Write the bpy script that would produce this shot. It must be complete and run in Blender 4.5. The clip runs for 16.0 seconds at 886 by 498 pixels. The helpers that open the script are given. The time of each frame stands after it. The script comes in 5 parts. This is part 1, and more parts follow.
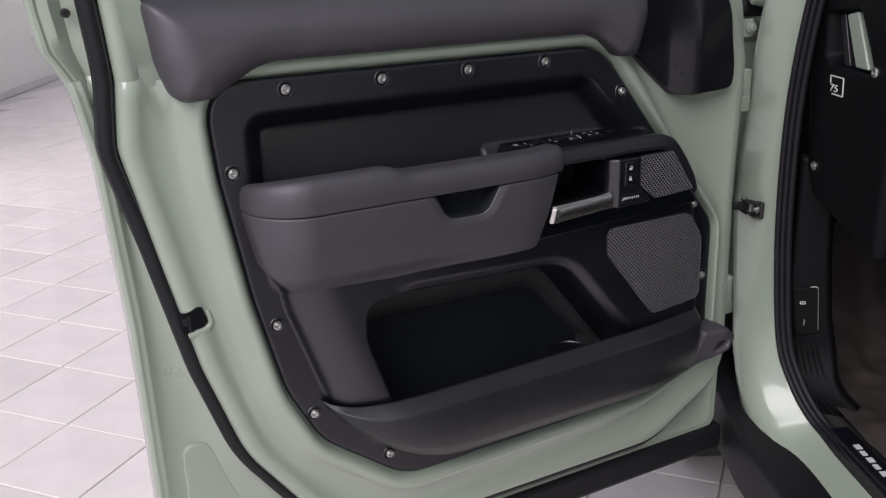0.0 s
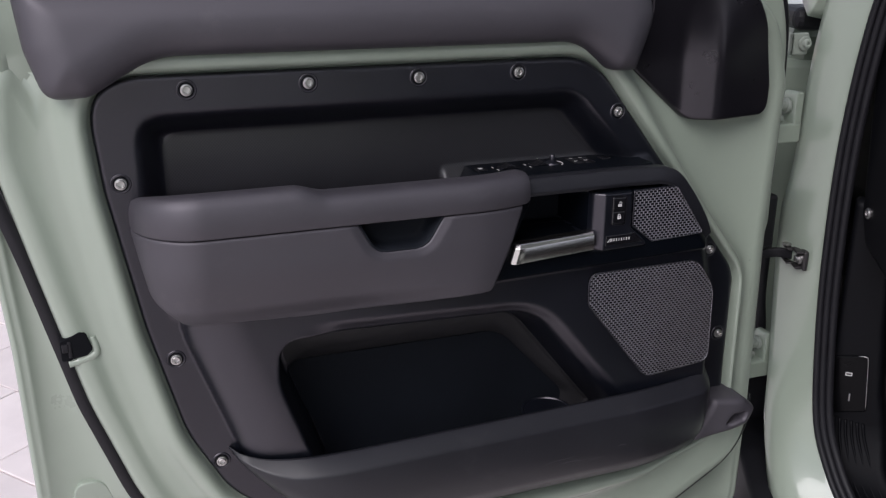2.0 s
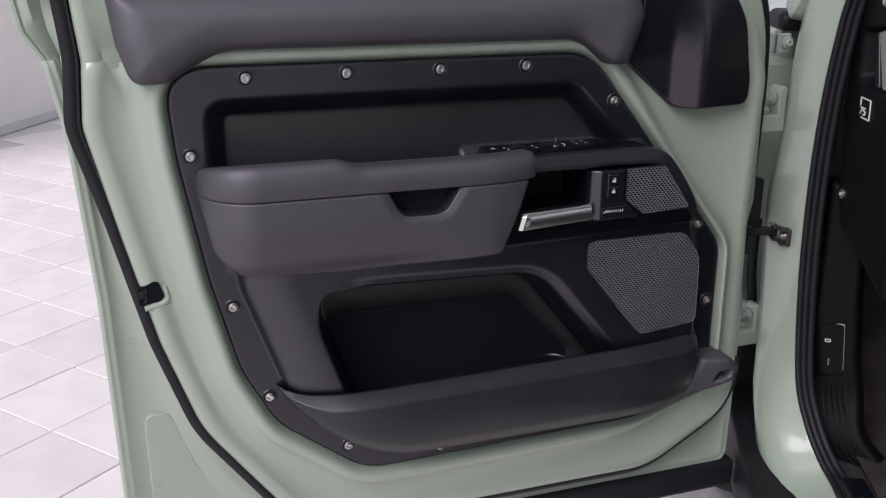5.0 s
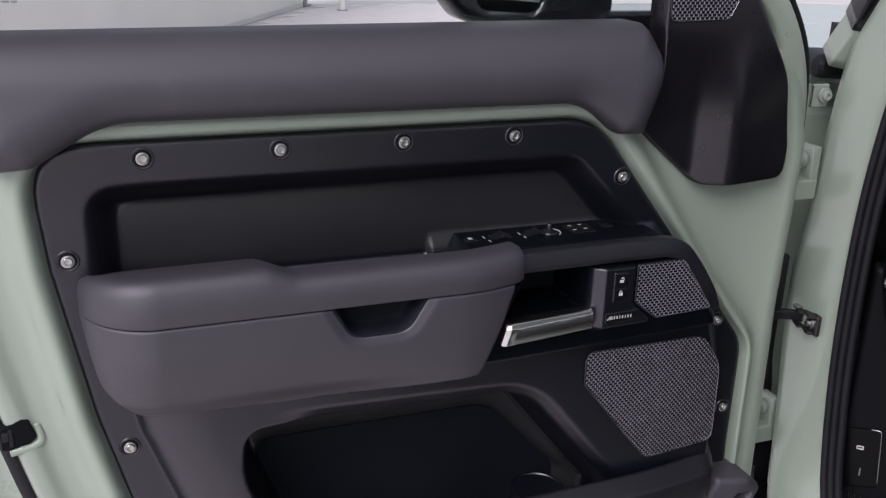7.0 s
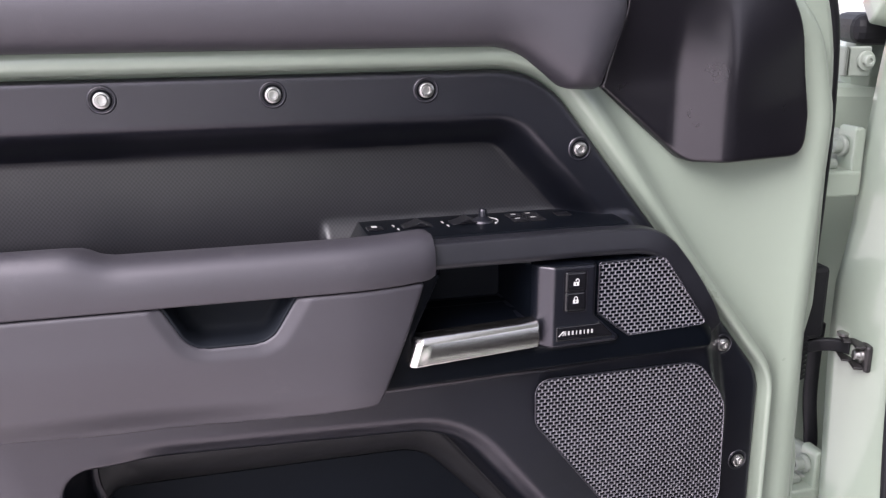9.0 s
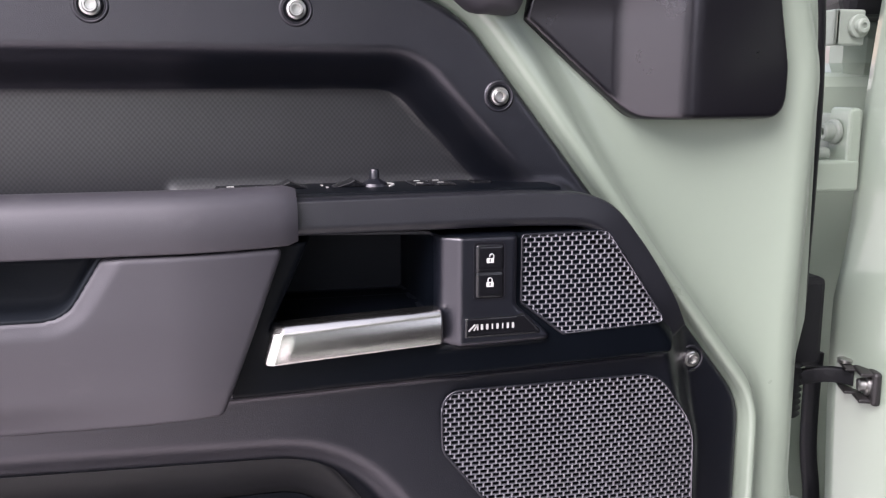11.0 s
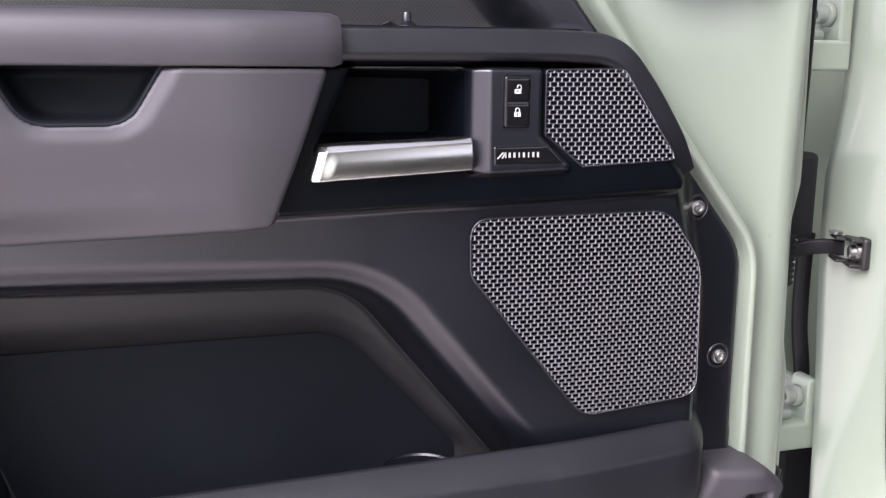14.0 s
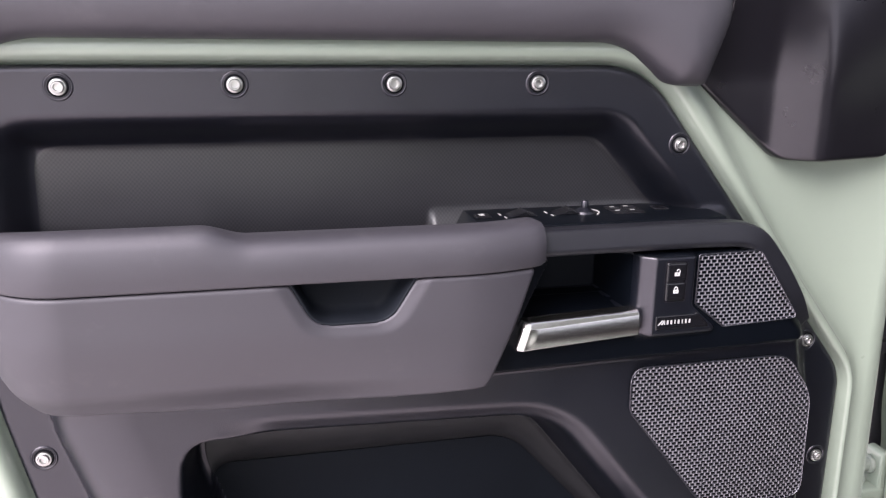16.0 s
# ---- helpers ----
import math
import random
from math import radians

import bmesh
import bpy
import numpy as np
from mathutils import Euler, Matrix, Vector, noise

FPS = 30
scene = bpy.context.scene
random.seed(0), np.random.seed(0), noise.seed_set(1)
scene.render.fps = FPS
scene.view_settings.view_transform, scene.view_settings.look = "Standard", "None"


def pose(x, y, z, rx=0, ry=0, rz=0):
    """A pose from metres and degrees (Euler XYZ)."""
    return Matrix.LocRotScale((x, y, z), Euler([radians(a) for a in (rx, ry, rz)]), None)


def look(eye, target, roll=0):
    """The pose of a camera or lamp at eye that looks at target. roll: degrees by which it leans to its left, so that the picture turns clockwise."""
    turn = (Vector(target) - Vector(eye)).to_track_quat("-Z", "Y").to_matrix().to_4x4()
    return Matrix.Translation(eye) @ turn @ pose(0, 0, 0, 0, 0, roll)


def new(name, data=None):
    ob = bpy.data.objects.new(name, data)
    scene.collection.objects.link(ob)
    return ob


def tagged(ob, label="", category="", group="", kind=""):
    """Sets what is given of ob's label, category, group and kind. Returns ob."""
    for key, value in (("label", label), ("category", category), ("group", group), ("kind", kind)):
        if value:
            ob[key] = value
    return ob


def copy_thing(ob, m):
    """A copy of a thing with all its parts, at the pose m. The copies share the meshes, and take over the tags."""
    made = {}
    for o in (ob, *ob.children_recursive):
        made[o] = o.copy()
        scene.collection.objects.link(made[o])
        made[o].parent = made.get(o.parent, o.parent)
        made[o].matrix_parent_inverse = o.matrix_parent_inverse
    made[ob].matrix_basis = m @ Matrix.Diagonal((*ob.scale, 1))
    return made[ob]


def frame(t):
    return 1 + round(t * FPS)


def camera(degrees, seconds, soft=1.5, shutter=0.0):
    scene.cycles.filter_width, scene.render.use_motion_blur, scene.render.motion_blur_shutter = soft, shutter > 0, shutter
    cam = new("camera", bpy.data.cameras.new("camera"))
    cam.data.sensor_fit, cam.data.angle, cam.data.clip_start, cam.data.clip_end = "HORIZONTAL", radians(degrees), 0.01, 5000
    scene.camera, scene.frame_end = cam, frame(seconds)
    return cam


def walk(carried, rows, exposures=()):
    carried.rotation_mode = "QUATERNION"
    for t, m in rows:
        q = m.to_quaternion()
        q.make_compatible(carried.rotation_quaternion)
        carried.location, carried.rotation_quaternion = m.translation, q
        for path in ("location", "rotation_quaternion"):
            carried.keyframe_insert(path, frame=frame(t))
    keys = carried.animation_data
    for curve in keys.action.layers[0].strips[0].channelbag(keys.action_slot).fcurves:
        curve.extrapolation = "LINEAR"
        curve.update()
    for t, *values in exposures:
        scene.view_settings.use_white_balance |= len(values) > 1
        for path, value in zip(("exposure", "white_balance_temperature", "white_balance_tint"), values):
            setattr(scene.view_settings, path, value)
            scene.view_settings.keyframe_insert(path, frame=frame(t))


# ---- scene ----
cam = camera(52.1, 16.0, 1.25)
PATH = [
    (0, (-0.362, -1.08, 1.303), (0.528, 0.59, 0.656), -1.7),
    (0.5, (-0.261, -1.027, 1.294), (0.578, 0.666, 0.637), -1.4),
    (1, (-0.168, -0.979, 1.299), (0.624, 0.734, 0.636), -1.2),
    (1.5, (-0.115, -0.964, 1.299), (0.619, 0.773, 0.633), -0.8),
    (2, (-0.077, -0.997, 1.284), (0.577, 0.779, 0.638), 0.1),
    (2.5, (-0.067, -1.064, 1.271), (0.544, 0.74, 0.661), -0.1),
    (3, (-0.083, -1.143, 1.269), (0.5, 0.691, 0.724), -0.4),
    (3.5, (-0.093, -1.208, 1.274), (0.472, 0.645, 0.777), -0.5),
    (4, (-0.098, -1.237, 1.269), (0.454, 0.623, 0.783), -0.5),
    (4.2, (-0.1, -1.231, 1.266), (0.452, 0.62, 0.748), -0.5),
    (6.3, (-0.152, -1.006, 1.36), (0.515, 0.759, 0.697), 1.3),
    (6.5, (-0.122, -0.965, 1.364), (0.549, 0.799, 0.702), 1.5),
    (7, (-0.024, -0.882, 1.351), (0.636, 0.879, 0.672), 1.5),
    (7.5, (0.062, -0.822, 1.319), (0.676, 0.949, 0.621), 1.1),
    (8, (0.119, -0.801, 1.297), (0.674, 0.988, 0.597), 0.5),
    (8.2, (0.134, -0.796, 1.287), (0.671, 1.005, 0.604), 0.3),
    (10.3, (0.311, -0.627, 1.101), (0.781, 1.282, 0.73), -0.4),
    (10.5, (0.32, -0.62, 1.097), (0.796, 1.288, 0.73), -0.2),
    (11, (0.325, -0.614, 1.085), (0.823, 1.29, 0.731), 0.1),
    (11.5, (0.327, -0.611, 1.061), (0.838, 1.289, 0.703), 0.2),
    (12, (0.327, -0.611, 1.043), (0.85, 1.286, 0.681), 0.3),
    (12.5, (0.319, -0.621, 1.023), (0.852, 1.274, 0.668), 0.2),
    (13, (0.309, -0.638, 1.01), (0.847, 1.254, 0.645), 0.3),
    (13.5, (0.293, -0.652, 0.992), (0.839, 1.237, 0.626), 0.2),
    (14, (0.273, -0.664, 0.987), (0.818, 1.22, 0.6), 0.3),
    (14.5, (0.235, -0.689, 1.004), (0.771, 1.2, 0.626), 0.6),
    (15, (0.197, -0.713, 1.05), (0.71, 1.185, 0.684), 0.6),
    (15.5, (0.163, -0.736, 1.126), (0.635, 1.167, 0.732), 1.0),
    (16, (0.113, -0.747, 1.2), (0.592, 1.123, 0.674), 1.0),
]
walk(cam, [(t, look(eye, target, roll)) for t, eye, target, roll in PATH],
     [(0, -0.23, 6450, 16), (2.0, -0.15, 6300, 17), (2.5, 0.65, 6200, 19), (3.0, 0.8, 6200, 19), (3.5, 0.08, 6350, 18), (4.0, -0.08, 6350, 17), (6.5, -0.12, 6250, 16), (7.2, 0.1, 6250, 19),
      (8, 0.9, 6300, 20), (10.4, 1.15, 6400, 19), (11.6, 1.15, 6400, 19), (12.5, 1.33, 6450, 20), (13, 1.3, 6450, 20), (15, 1.4, 6400, 20), (15.5, 1.5, 6350, 19), (16, 1.25, 6450, 20)])

# ---- world, sun and exposure ----
world = bpy.data.worlds.new("overcast_sky")
scene.world = world
world.use_nodes = True
wn = world.node_tree.nodes
sky = wn.new("ShaderNodeTexSky")
sky.sky_type, sky.sun_disc = "NISHITA", False
sky.sun_elevation, sky.sun_rotation = radians(48), radians(205)
sky.air_density, sky.dust_density, sky.ozone_density = 1.0, 1.5, 1.5
wn["Background"].inputs["Strength"].default_value = 0.135
haze = wn.new("ShaderNodeHueSaturation")
haze.inputs["Saturation"].default_value = 0.36
world.node_tree.links.new(sky.outputs[0], haze.inputs["Color"])
world.node_tree.links.new(haze.outputs[0], wn["Background"].inputs["Color"])
sun = new("sun", bpy.data.lights.new("sun", "SUN"))
sun.data.energy, sun.data.angle, sun.data.color = 2.6, radians(40), (1.0, 0.965, 0.94)
sun.matrix_world = look((-5.0, -3.6, 5.8), (0, 0, 0))


# ---- materials ----
def material(name, color, rough=0.5, metal=0.0, var=0.12, scale=9.0, bump=0.0, grain=600.0, coat=0.0, per_object=0.0, spec=0.5, dust=0.0, sheen=(1.0, 1.0, 1.0)):
    """Principled surface with coarse tone variation, roughness variation and a fine grain relief."""
    m = bpy.data.materials.new(name)
    m.use_nodes = True
    n, l = m.node_tree.nodes, m.node_tree.links
    b = n["Principled BSDF"]
    b.inputs["Metallic"].default_value, b.inputs["Coat Weight"].default_value = metal, coat
    b.inputs["Coat Roughness"].default_value = 0.08
    b.inputs["Specular IOR Level"].default_value = spec
    b.inputs["Specular Tint"].default_value = (*sheen, 1)
    tc = n.new("ShaderNodeTexCoord")
    no = n.new("ShaderNodeTexNoise")
    no.inputs["Scale"].default_value, no.inputs["Detail"].default_value, no.inputs["Roughness"].default_value = scale, 6, 0.6
    l.new(tc.outputs["Object"], no.inputs["Vector"])
    ramp = n.new("ShaderNodeMapRange")
    ramp.inputs["From Min"].default_value, ramp.inputs["From Max"].default_value = 0.3, 0.7
    ramp.inputs["To Min"].default_value, ramp.inputs["To Max"].default_value = 1 - var, 1 + var
    l.new(no.outputs["Fac"], ramp.inputs["Value"])
    mul = n.new("ShaderNodeVectorMath")
    mul.operation = "SCALE"
    mul.inputs[0].default_value = color
    if per_object:
        oi = n.new("ShaderNodeObjectInfo")
        mr = n.new("ShaderNodeMapRange")
        mr.inputs["To Min"].default_value, mr.inputs["To Max"].default_value = 1 - per_object, 1 + per_object
        l.new(oi.outputs["Random"], mr.inputs["Value"])
        mm = n.new("ShaderNodeMath")
        mm.operation = "MULTIPLY"
        l.new(mr.outputs[0], mm.inputs[0])
        l.new(ramp.outputs[0], mm.inputs[1])
        l.new(mm.outputs[0], mul.inputs["Scale"])
    else:
        l.new(ramp.outputs[0], mul.inputs["Scale"])
    if dust:
        dn = n.new("ShaderNodeTexNoise")
        dn.inputs["Scale"].default_value, dn.inputs["Detail"].default_value, dn.inputs["Roughness"].default_value = 21, 5, 0.65
        l.new(tc.outputs["Object"], dn.inputs["Vector"])
        dr = n.new("ShaderNodeMapRange")
        dr.inputs["From Min"].default_value, dr.inputs["From Max"].default_value, dr.inputs["To Max"].default_value = 0.60, 0.78, dust
        l.new(dn.outputs["Fac"], dr.inputs["Value"])
        dm = n.new("ShaderNodeMix")
        dm.data_type = "RGBA"
        dm.inputs["B"].default_value = (0.20, 0.19, 0.19, 1)
        l.new(dr.outputs[0], dm.inputs["Factor"])
        l.new(mul.outputs[0], dm.inputs["A"])
        l.new(dm.outputs["Result"], b.inputs["Base Color"])
    else:
        l.new(mul.outputs[0], b.inputs["Base Color"])
    rr = n.new("ShaderNodeMapRange")
    rr.inputs["To Min"].default_value, rr.inputs["To Max"].default_value = max(rough - 0.08, 0.02), min(rough + 0.08, 1)
    l.new(no.outputs["Fac"], rr.inputs["Value"])
    l.new(rr.outputs[0], b.inputs["Roughness"])
    if bump:
        g = n.new("ShaderNodeTexNoise")
        g.inputs["Scale"].default_value, g.inputs["Detail"].default_value = grain, 3
        l.new(tc.outputs["Object"], g.inputs["Vector"])
        bp = n.new("ShaderNodeBump")
        bp.inputs["Strength"].default_value, bp.inputs["Distance"].default_value = bump, 0.0006
        l.new(g.outputs["Fac"], bp.inputs["Height"])
        l.new(bp.outputs[0], b.inputs["Normal"])
    return m


PAINT = material("sage_green_paint", (0.306, 0.360, 0.296), 0.3, 0.0, 0.025, 5, 0.04, 900, coat=0.9)
TRIM = material("dark_grained_plastic", (0.0032, 0.0044, 0.0078), 0.33, 0, 0.12, 12, 0.25, 1500, spec=0.95, dust=0.02, sheen=(1.0, 0.95, 1.04))
BEZEL = material("smooth_black_plastic", (0.0024, 0.0034, 0.0056), 0.36, 0, 0.1, 12, 0.08, 1500, spec=0.14)
CABIN = material("matt_cabin_plastic", (0.0030, 0.0032, 0.0045), 0.55, 0, 0.15, 12, 0.3, 900, spec=0.15)
SOFT = material("soft_touch_charcoal", (0.0375, 0.0350, 0.0425), 0.56, 0, 0.07, 7, 0.14, 1500, spec=0.95, dust=0.10, sheen=(1.0, 0.96, 1.03))
BINM = material("satin_charcoal_plastic", (0.0142, 0.0145, 0.0188), 0.36, 0, 0.12, 9, 0.25, 1500, spec=0.5, dust=0.05)
SAIL = material("satin_black_plastic", (0.0068, 0.0064, 0.0088), 0.29, 0, 0.1, 12, spec=0.9, sheen=(1.0, 0.94, 1.02))
WEAVE = material("textured_insert", (0.0160, 0.0158, 0.0190), 0.38, 0, 0.08, 14, spec=0.95)


def dimples(m, pitch, depth, tone):
    """Adds staggered moulded dimples across x and z to a material."""
    n, l = m.node_tree.nodes, m.node_tree.links
    b = n["Principled BSDF"]
    tc, sep = n.new("ShaderNodeTexCoord"), n.new("ShaderNodeSeparateXYZ")
    l.new(tc.outputs["Object"], sep.inputs[0])
    waves = []
    for axis, k in (("X", pitch), ("Z", pitch * 1.15)):
        sc, co = n.new("ShaderNodeMath"), n.new("ShaderNodeMath")
        sc.operation, co.operation = "MULTIPLY", "COSINE"
        sc.inputs[1].default_value = math.pi / k
        l.new(sep.outputs[axis], sc.inputs[0])
        l.new(sc.outputs[0], co.inputs[0])
        waves.append(co)
    mu = n.new("ShaderNodeMath")
    mu.operation = "MULTIPLY"
    l.new(waves[0].outputs[0], mu.inputs[0])
    l.new(waves[1].outputs[0], mu.inputs[1])
    bp = n.new("ShaderNodeBump")
    bp.inputs["Strength"].default_value, bp.inputs["Distance"].default_value = 1.0, depth
    l.new(mu.outputs[0], bp.inputs["Height"])
    l.new(bp.outputs[0], b.inputs["Normal"])
    sp = n.new("ShaderNodeMapRange")
    sp.inputs["From Min"].default_value, sp.inputs["To Min"].default_value, sp.inputs["To Max"].default_value = -1, 0.95 - tone, 0.95
    l.new(mu.outputs[0], sp.inputs["Value"])
    l.new(sp.outputs[0], b.inputs["Specular IOR Level"])


dimples(WEAVE, 0.0017, 0.000025, 0.3)
GLOSS = material("gloss_black", (0.008, 0.008, 0.010), 0.12, 0, 0.1, 10)
RUBBER = material("black_rubber", (0.0105, 0.0104, 0.013), 0.5, 0, 0.15, 20, 0.3, 800, spec=0.28)
STEEL = material("brushed_steel", (0.62, 0.60, 0.60), 0.3, 1, 0.05, 40)
ZINC = material("zinc_plated_steel", (0.60, 0.59, 0.58), 0.32, 1, 0.12, 120)
SATIN = material("satin_silver", (0.70, 0.68, 0.66), 0.24, 1, 0.03, 18)
MESHM = material("grille_metal", (0.275, 0.27, 0.30), 0.33, 0.9, 0.1, 60)
VOID = material("deep_black", (0.0065, 0.0070, 0.0088), 0.8, 0, 0.1, 20, spec=0.08)
ICON = material("white_print", (0.64, 0.63, 0.63), 0.5, 0, 0.03, 40)
PRINT = material("dim_white_print", (0.46, 0.455, 0.45), 0.5, 0, 0.03, 40)
BOXM = material("satin_black_box", (0.0025, 0.0026, 0.0032), 0.3, 0, 0.1, 20, spec=0.12)
# body green darkened: carries the shade of the hinge recess in its colour
SHADED_PAINT = material("shaded_green_paint", (0.28, 0.315, 0.275), 0.5, 0, 0.10, 14, 0.1, 500)
IRON = material("dark_iron", (0.030, 0.028, 0.029), 0.42, 0.3, 0.25, 60)
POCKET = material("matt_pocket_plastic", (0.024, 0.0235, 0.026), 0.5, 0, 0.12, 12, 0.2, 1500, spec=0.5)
# dark recess tone; on handle pocket and bin it stands for shade
RECESS_DARK = material("matt_recess_dark", (0.0068, 0.0088, 0.0130), 0.65, 0, 0.15, 14, 0.2, 700, spec=0.2)
CARPET = material("dark_carpet", (0.022, 0.020, 0.021), 0.95, 0, 0.35, 60, 0.9, 500)
LEATHER = material("worn_dark_mat", (0.045, 0.036, 0.034), 0.5, 0, 0.45, 12, 0.6, 90)
TILE = material("pale_pink_tile", (0.84, 0.77, 0.76), 0.55, 0, 0.07, 5, 0.2, 120, per_object=0.05)
WALL = material("beige_render", (0.82, 0.79, 0.74), 0.85, 0, 0.05, 1.2, 0.3, 60)
GREYMETAL = material("grey_metal", (0.28, 0.31, 0.33), 0.45, 0.3, 0.1, 6)
WHITEPAINT = material("white_paint", (0.78, 0.76, 0.73), 0.5, 0, 0.06, 3)
RED = material("red_panel", (0.42, 0.045, 0.04), 0.5, 0, 0.1, 3)
BROWN = material("brown_band", (0.26, 0.15, 0.09), 0.6, 0, 0.1, 3)
SAND = material("sand_stone", (0.60, 0.50, 0.38), 0.85, 0, 0.12, 1.5)
CONCRETE = material("pale_concrete", (0.66, 0.63, 0.61), 0.85, 0, 0.1, 0.8, 0.2, 40)
TYRE = material("tyre_rubber", (0.016, 0.016, 0.017), 0.75, 0, 0.2, 15, 0.4, 200)
LEAF = material("dry_leaves", (0.10, 0.11, 0.045), 0.7, 0, 0.3, 6)
MIRROR = material("mirror_silver", (0.62, 0.64, 0.63), 0.02, 1, 0.0, 5)
SCUFF = material("scuffed_plastic", (0.050, 0.049, 0.054), 0.6, 0, 0.3, 90)
GLASS = bpy.data.materials.new("window_glass")
GLASS.use_nodes = True
gb = GLASS.node_tree.nodes["Principled BSDF"]
gb.inputs["Base Color"].default_value, gb.inputs["Roughness"].default_value = (0.93, 0.97, 0.95, 1), 0.01
gb.inputs["Transmission Weight"].default_value, gb.inputs["IOR"].default_value = 1.0, 1.02
TINT = material("dark_tinted_glass", (0.012, 0.014, 0.014), 0.05, 0, 0.05, 4)


# ---- mesh helpers ----
def rpoly(pts, n=7):
    """A polygon of (x, z, radius) corners with its corners rounded."""
    out, c = [], len(pts)
    for i, (x, z, r) in enumerate(pts):
        p, a, b = Vector((x, z)), Vector(pts[i - 1][:2]), Vector(pts[(i + 1) % c][:2])
        d1, d2 = (a - p).normalized(), (b - p).normalized()
        half = math.acos(max(-1, min(1, d1.dot(d2)))) / 2
        if r <= 0 or half > 1.55:
            out.append((x, z))
            continue
        t = min(r / math.tan(half), 0.49 * (a - p).length, 0.49 * (b - p).length)
        s, e = p + d1 * t, p + d2 * t
        for k in range(n + 1):
            u = k / n
            q = s * (1 - u) ** 2 + p * 2 * u * (1 - u) + e * u * u
            out.append((q.x, q.y))
    return out


def dense(poly, step):
    out = []
    for (ax, az), (bx, bz) in zip(poly, poly[1:] + poly[:1]):
        k = max(1, int(math.hypot(bx - ax, bz - az) / step))
        out += [(ax + (bx - ax) * i / k, az + (bz - az) * i / k) for i in range(k)]
    return out


def sdist(poly, X, Z):
    """Signed distance to a polygon (negative inside), with the closest boundary points."""
    best = np.full(X.shape, 1e9)
    cx, cz = np.zeros(X.shape), np.zeros(X.shape)
    inside = np.zeros(X.shape, bool)
    for (ax, az), (bx, bz) in zip(poly, poly[1:] + poly[:1]):
        dx, dz = bx - ax, bz - az
        t = np.clip(((X - ax) * dx + (Z - az) * dz) / (dx * dx + dz * dz + 1e-15), 0, 1)
        px, pz = ax + t * dx, az + t * dz
        d = np.hypot(X - px, Z - pz)
        near = d < best
        best, cx, cz = np.where(near, d, best), np.where(near, px, cx), np.where(near, pz, cz)
        cross = (az > Z) != (bz > Z)
        inside ^= cross & (X < (bx - ax) * (Z - az) / (bz - az + 1e-15) + ax)
    return np.where(inside, -best, best), cx, cz


def step01(d, a, b):
    """Smooth 0 to 1 as d goes from a to b."""
    t = np.clip((d - a) / (b - a), 0, 1)
    return t * t * (3 - 2 * t)


def link(name, verts, faces, mat, parent=None, label="", smooth=True):
    me = bpy.data.meshes.new(name)
    me.from_pydata(verts, [], faces)
    me.validate()
    me.materials.append(mat)
    if smooth:
        me.shade_smooth()
    ob = new(name, me)
    if parent:
        ob.parent = parent
    return tagged(ob, label)


def part(name, bm, mat, parent=None, label="", smooth=False, sharp=0):
    me = bpy.data.meshes.new(name)
    bmesh.ops.recalc_face_normals(bm, faces=bm.faces)
    bm.to_mesh(me)
    bm.free()
    me.materials.append(mat)
    if smooth:
        me.shade_smooth()
        if sharp:
            me.set_sharp_from_angle(angle=radians(sharp))
    ob = new(name, me)
    if parent:
        ob.parent = parent
    return tagged(ob, label)


def relief(name, poly, step, yfun, mat, parent=None, label="", skirt=0.02):
    """A moulded sheet over a polygon of the x-z plane, y = yfun(x, z, distance inside), its rim folded back."""
    P = np.array(poly)
    xs = np.arange(P[:, 0].min() - step, P[:, 0].max() + 2 * step, step)
    zs = np.arange(P[:, 1].min() - step, P[:, 1].max() + 2 * step, step)
    X, Z = np.meshgrid(xs, zs, indexing="ij")
    D, CX, CZ = sdist(poly, X, Z)
    keep = D < -0.25 * step
    cell = keep[:-1, :-1] | keep[1:, :-1] | keep[:-1, 1:] | keep[1:, 1:]
    X, Z = np.where(keep, X, CX), np.where(keep, Z, CZ)
    Y = yfun(X, Z, np.where(keep, -D, 0.0))
    index, verts, faces = {}, [], []

    def vid(i, j):
        if (i, j) not in index:
            index[i, j] = len(verts)
            verts.append((X[i, j], Y[i, j], Z[i, j]))
        return index[i, j]

    edges = {}
    for i, j in zip(*np.nonzero(cell)):
        q = (vid(i, j), vid(i + 1, j), vid(i + 1, j + 1), vid(i, j + 1))
        faces.append(q)
        for a, b in zip(q, q[1:] + q[:1]):
            if (b, a) in edges:
                del edges[b, a]
            else:
                edges[a, b] = 1
    if skirt:
        back = {}
        for a, b in list(edges):
            for v in (a, b):
                if v not in back:
                    back[v] = len(verts)
                    x, y, z = verts[v]
                    verts.append((x, y + skirt, z))
            faces.append((b, a, back[a], back[b]))
    return link(name, verts, faces, mat, parent, label)


def rim(d, r, depth=None):
    """How far a rounded edge of radius r falls back at d inside the outline."""
    u = np.clip(1 - d / r, 0, 1)
    return (r if depth is None else depth) * (1 - np.sqrt(np.maximum(0, 1 - u * u)))


def loft(rings, closed=True, caps=False):
    """Skin through rings of points of equal count."""
    verts, faces, n = [p for r in rings for p in r], [], len(rings[0])
    for k in range(len(rings) - 1):
        for i in range(n if closed else n - 1):
            j = (i + 1) % n
            faces.append((k * n + i, k * n + j, (k + 1) * n + j, (k + 1) * n + i))
    if caps:
        faces += [tuple(range(n))[::-1], tuple(range((len(rings) - 1) * n, len(rings) * n))]
    return verts, faces


